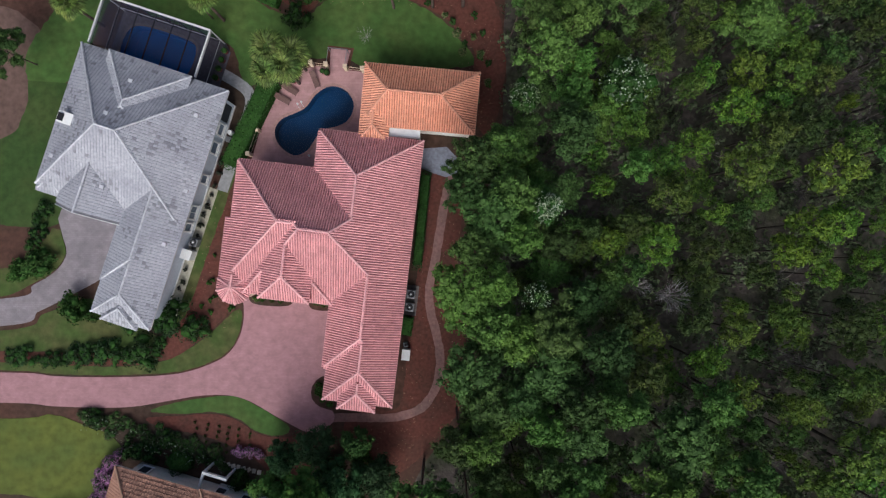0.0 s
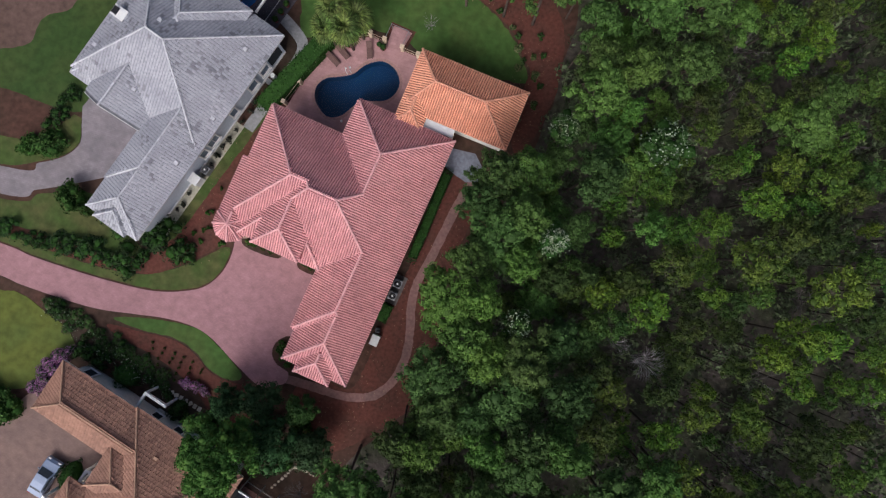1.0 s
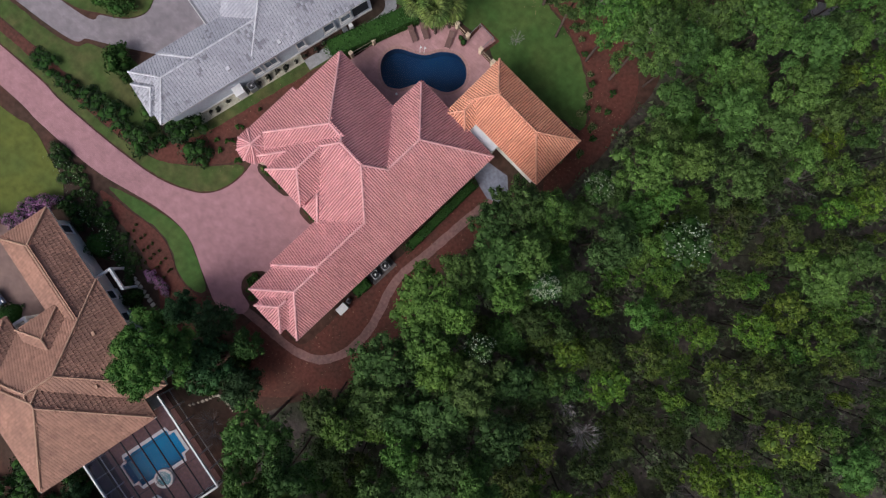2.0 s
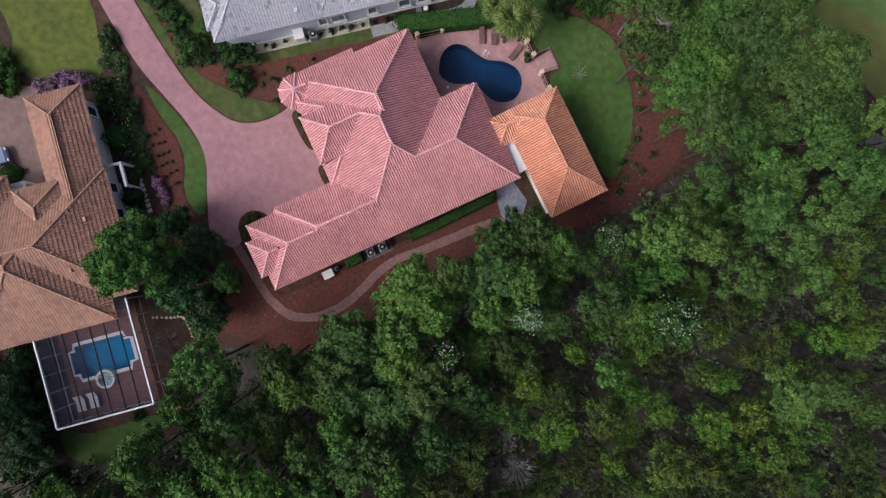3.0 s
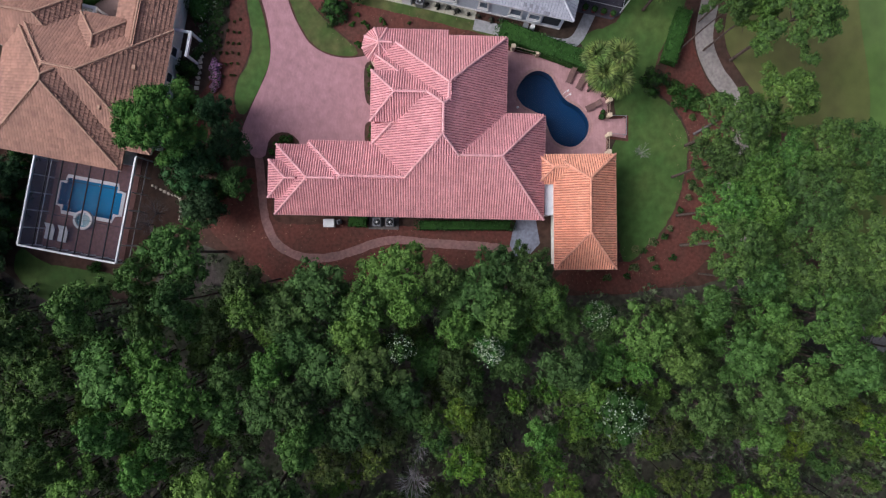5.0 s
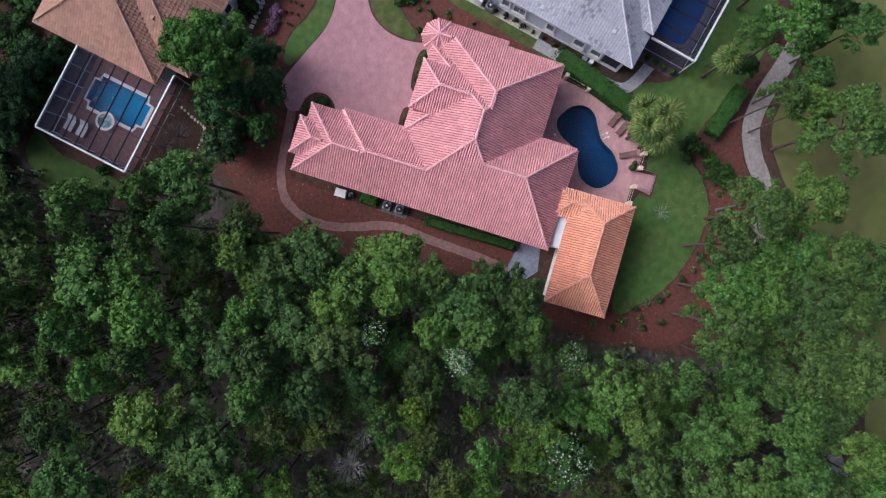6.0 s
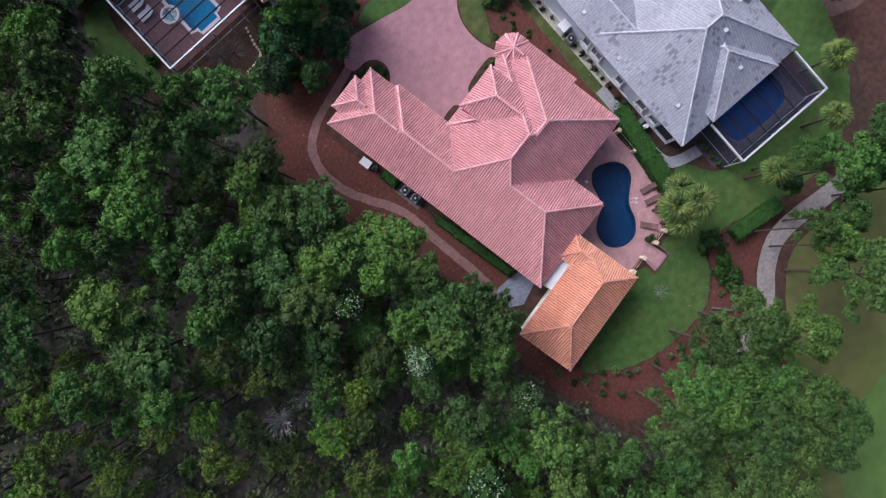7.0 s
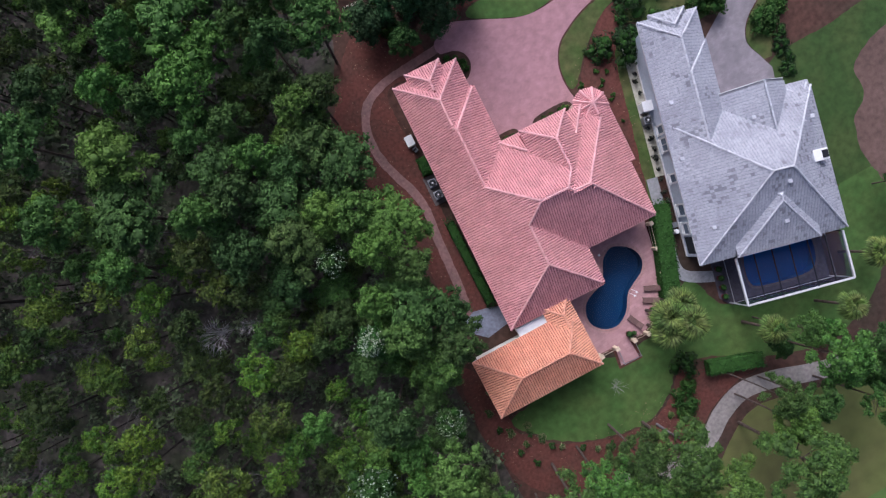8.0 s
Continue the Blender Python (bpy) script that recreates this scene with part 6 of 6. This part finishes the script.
part("body", box(-0.22, 0.22, -0.25, 0.25, 0.0, 0.5, 0.06), M_METAL, bin_)
part("motor", box(-0.1, 0.3, -0.1, 0.12, 0.5, 0.65, 0.04), M_DARK, bin_)
p = GREY_FRAME @ Vector((-0.15, -17.0, 0))
cab = thing("utility_box", pose(p.x, p.y, 0, 0, 0, -18), "white utility cabinet beside the grey wall", "utility box")
part("cabinet", box(-0.5, 0.5, -0.5, 0.5, 0.0, 1.2, 0.04), M_WHITE, cab)
part("lid", box(-0.54, 0.54, -0.54, 0.54, 1.2, 1.26, 0.02), M_WHITE, cab)
# a bench-like shape stands here; pump, filter and pipe are made up
p = GREY_FRAME @ Vector((0.0, -3.9, 0))
heater = thing("pool_equipment", pose(p.x, p.y, 0, 0, 0, -18), "white bench-like thing beside the wall, built as pump and filter", "pool equipment")
tank = bmesh.new()
bmesh.ops.create_cone(tank, cap_ends=True, segments=16, radius1=0.28, radius2=0.24, depth=0.8, matrix=Matrix.Translation((0, 0.4, 0.45)))
part("filter_tank", tank, M_WHITE, heater)
part("heater", box(-0.3, 0.3, -0.6, -0.05, 0.05, 0.7, 0.04), M_METAL, heater)
v, f = rods([((0, 0.4, 0.5), (0.35, 0.4, 0.3), 0.04, 0.04), ((0.35, 0.4, 0.3), (0.35, -0.6, 0.2), 0.04, 0.04)], 6)
mesh_ob("pipe", v, f, M_WHITE, heater)

# stepping stones through the planting
for k in range(9):
    u = k / 8
    st = box(-0.24, 0.24, -0.2, 0.2, -0.03, 0.06, 0.02)
    ob = part("stepping_stone", st, M_STONE)
    ob.matrix_world = pose(-23.9 + 4.4 * u, -22.6 - 1.1 * u, 0, 0, 0, rng_t.uniform(0, 90))
    tagged(ob, "pale flat stepping stone in the bed", "stepping stone", "stepping stones")
rng_s = random.Random(4)
for x, y in spline([(-9.7, -29.3), (-9.2, -28.5), (-8.7, -27.7), (-8.4, -27.0), (-8.1, -26.6), (-7.5, -26.5), (-6.7, -26.6), (-5.8, -26.8)], False, 0.42) + [(-0.2, -31.8), (-0.4, -31.4), (-0.6, -31.0)]:
    s = rng_s.uniform(0.13, 0.2)
    ob = part("edging_stone", box(-s, s, -s * 0.8, s * 0.8, -0.03, 0.14, s * 0.5), M_STONE)
    ob.matrix_world = pose(x, y, 0, 0, 0, rng_s.uniform(0, 90))
    tagged(ob, "small pale rounded stone edging the bed", "stone", "edging stones")

# fallen trunk on the mulch at the lawn's edge
trunk = thing("fallen_log", Matrix(), "bare weathered fallen trunk on red mulch", "log")
v, f = rods([((-9.5, 28.2, 0.16), (-10.2, 29.8, 0.2), 0.15, 0.13), ((-10.2, 29.8, 0.2), (-10.9, 31.2, 0.25), 0.13, 0.08)], 8)
mesh_ob("trunk", v, f, M_TWIG, trunk)
v, f = rods([((-9.2, 28.9, 0.12), (-9.7, 30.4, 0.16), 0.09, 0.05), ((-9.7, 30.4, 0.16), (-9.8, 31.0, 0.3), 0.05, 0.02)], 6)
mesh_ob("branch", v, f, M_TWIG, trunk)

# pale fallen leaves over the mulch
lv = []
for x0, x1, y0, y1, n in ((-4.5, 2.5, -20, 8, 260), (-10, -3, -27, -19, 150), (1.5, 5.5, 11, 24, 160), (-12, 1, 25.5, 30, 160), (-29, -21.5, -9, 6, 120)):
    lv += [(rng_s.uniform(x0, x1), rng_s.uniform(y0, y1), 0.075) for _ in range(n)]
v, f = leaf_quads(rs, np.array(lv), np.tile([0, 0, 1.0], (len(lv), 1)), 0.09, 0.06, 0.2)
tagged(mesh_ob("fallen_leaves", v, f, M_LITTER), "pale dry leaves scattered over the mulch", "leaves", kind="stuff")

# white arbour against the brown-tiled house
arbour = thing("arbour", BROWN_FRAME @ pose(9.1, 0.2, 0), "white painted garden arbour against the house", "arbour")
part("beam", box(-1.3, 1.3, 0.45, 0.75, 2.3, 2.6, 0.03), M_WHITE, arbour)
part("beam", box(-1.3, -1.05, -1.2, 0.446, 2.3, 2.6, 0.03), M_WHITE, arbour)
for x, y in ((-1.18, 0.6), (1.15, 0.6)):
    part("post", box(x - 0.12, x + 0.12, y - 0.12, y + 0.12, 0, 2.3, 0.02), M_WHITE, arbour)


# the parked car
def car(m):
    t = thing("car", m, "silver-blue saloon car parked on the paved court", "car")
    prof = [(-2.25, 0.35), (-2.25, 0.72), (-2.1, 0.88), (-1.55, 0.95), (-1.0, 1.36), (-0.2, 1.44), (0.55, 1.40), (1.25, 0.98), (2.0, 0.86), (2.25, 0.66), (2.25, 0.35)]
    bm = bmesh.new()
    rings = []
    for s, z_scale in ((-0.90, 0.9), (-0.84, 1.0), (0.84, 1.0), (0.90, 0.9)):
        ring = []
        for y, z in prof:
            inset = 0.20 * max(0.0, (z - 0.95) / 0.5)
            ring.append(bm.verts.new((s * (1 - inset), y * (0.98 if abs(s) > 0.85 else 1), 0.35 + (z - 0.35) * z_scale)))
        rings.append(ring)
    for a, b in zip(rings, rings[1:]):
        for k in range(len(prof) - 1):
            bm.faces.new((a[k], a[k + 1], b[k + 1], b[k]))
        bm.faces.new((a[-1], a[0], b[0], b[-1]))
    bm.faces.new(rings[0]), bm.faces.new(list(reversed(rings[-1])))
    bmesh.ops.recalc_face_normals(bm, faces=bm.faces)
    part("body", bm, M_CARPAINT, t)

    def glass(name, y0, z0, y1, z1, w0, w1):
        mesh_ob(name, [(-w0, y0, z0), (w0, y0, z0), (w1, y1, z1), (-w1, y1, z1)], [(0, 1, 2, 3)], M_GLASS, t, "dark car glass")

    glass("windscreen", 1.20, 1.03, 0.60, 1.40, 0.72, 0.62)
    glass("rear_window", -1.50, 1.00, -1.02, 1.365, 0.70, 0.62)
    for s in (-1, 1):
        mesh_ob("side_window", [(s * 0.885, -1.0, 1.0), (s * 0.885, 0.95, 1.0), (s * 0.70, 0.45, 1.36), (s * 0.70, -0.75, 1.36)], [(0, 1, 2, 3)], M_GLASS, t, "dark car glass")
        part("headlight", box(s * 0.62 - 0.16, s * 0.62 + 0.16, 2.12, 2.27, 0.62, 0.76, 0.03), M_WHITE, t)
        part("tail_light", box(s * 0.66 - 0.14, s * 0.66 + 0.14, -2.27, -2.16, 0.68, 0.82, 0.03), mat("red_lens", (0.35, 0.02, 0.02), 0.3), t)
        part("mirror", box(s * 0.98 - 0.09, s * 0.98 + 0.09, 0.75, 0.9, 0.95, 1.08, 0.03), M_CARPAINT, t)
        for y in (-1.4, 1.4):
            bm = bmesh.new()
            bmesh.ops.create_cone(bm, cap_ends=True, segments=20, radius1=0.33, radius2=0.33, depth=0.22, matrix=pose(s * 0.82, y, 0.33, 0, 90, 0))
            wheel = part("wheel", bm, M_DARK, t, "black tyre")
            bm = bmesh.new()
            bmesh.ops.create_cone(bm, cap_ends=True, segments=14, radius1=0.2, radius2=0.2, depth=0.23, matrix=pose(s * 0.823, y, 0.33, 0, 90, 0))
            part("rim", bm, M_METAL, wheel, "metal wheel rim")
    return t


car(BROWN_FRAME @ pose(3.5, -13.35, 0.05, 0, 0, 2) @ Matrix.Diagonal((0.95, 0.94, 0.96, 1)))

# inside the brown house's enclosure: the round spa and two loungers
spa_at = BROWN_FRAME @ Vector((28.7, -7.7, 0))
spa = thing("spa", pose(spa_at.x, spa_at.y, 0.06), "round white-edged spa beside the blue pool", "spa")
ring_out = [(1.0 * math.cos(a), 1.0 * math.sin(a)) for a in (2 * math.pi * k / 28 for k in range(28))]
ring_in = [(0.78 * x, 0.78 * y) for x, y in ring_out]
slab("rim", ring_out, 0, 0.35, M_WHITE, spa, holes=(ring_in,))
slab("floor", ring_in, 0.02, 0.04, mat("teal_plaster", (0.10, 0.30, 0.36), 0.6, 2.0, 0.15), spa)
w = slab("water", ring_in, 0.27, 0.27, M_WATER, spa)
w.visible_shadow = False
for yy in (-10.8, -9.4):
    p = BROWN_FRAME @ Vector((30.5, yy, 0))
    seat = lounger(p.x, p.y, 72, "pale cushioned lounger under the screen", M_FLATROOF)
    seat.matrix_world = seat.matrix_world @ Matrix.Diagonal((1.6, 1.0, 1.0, 1.0))
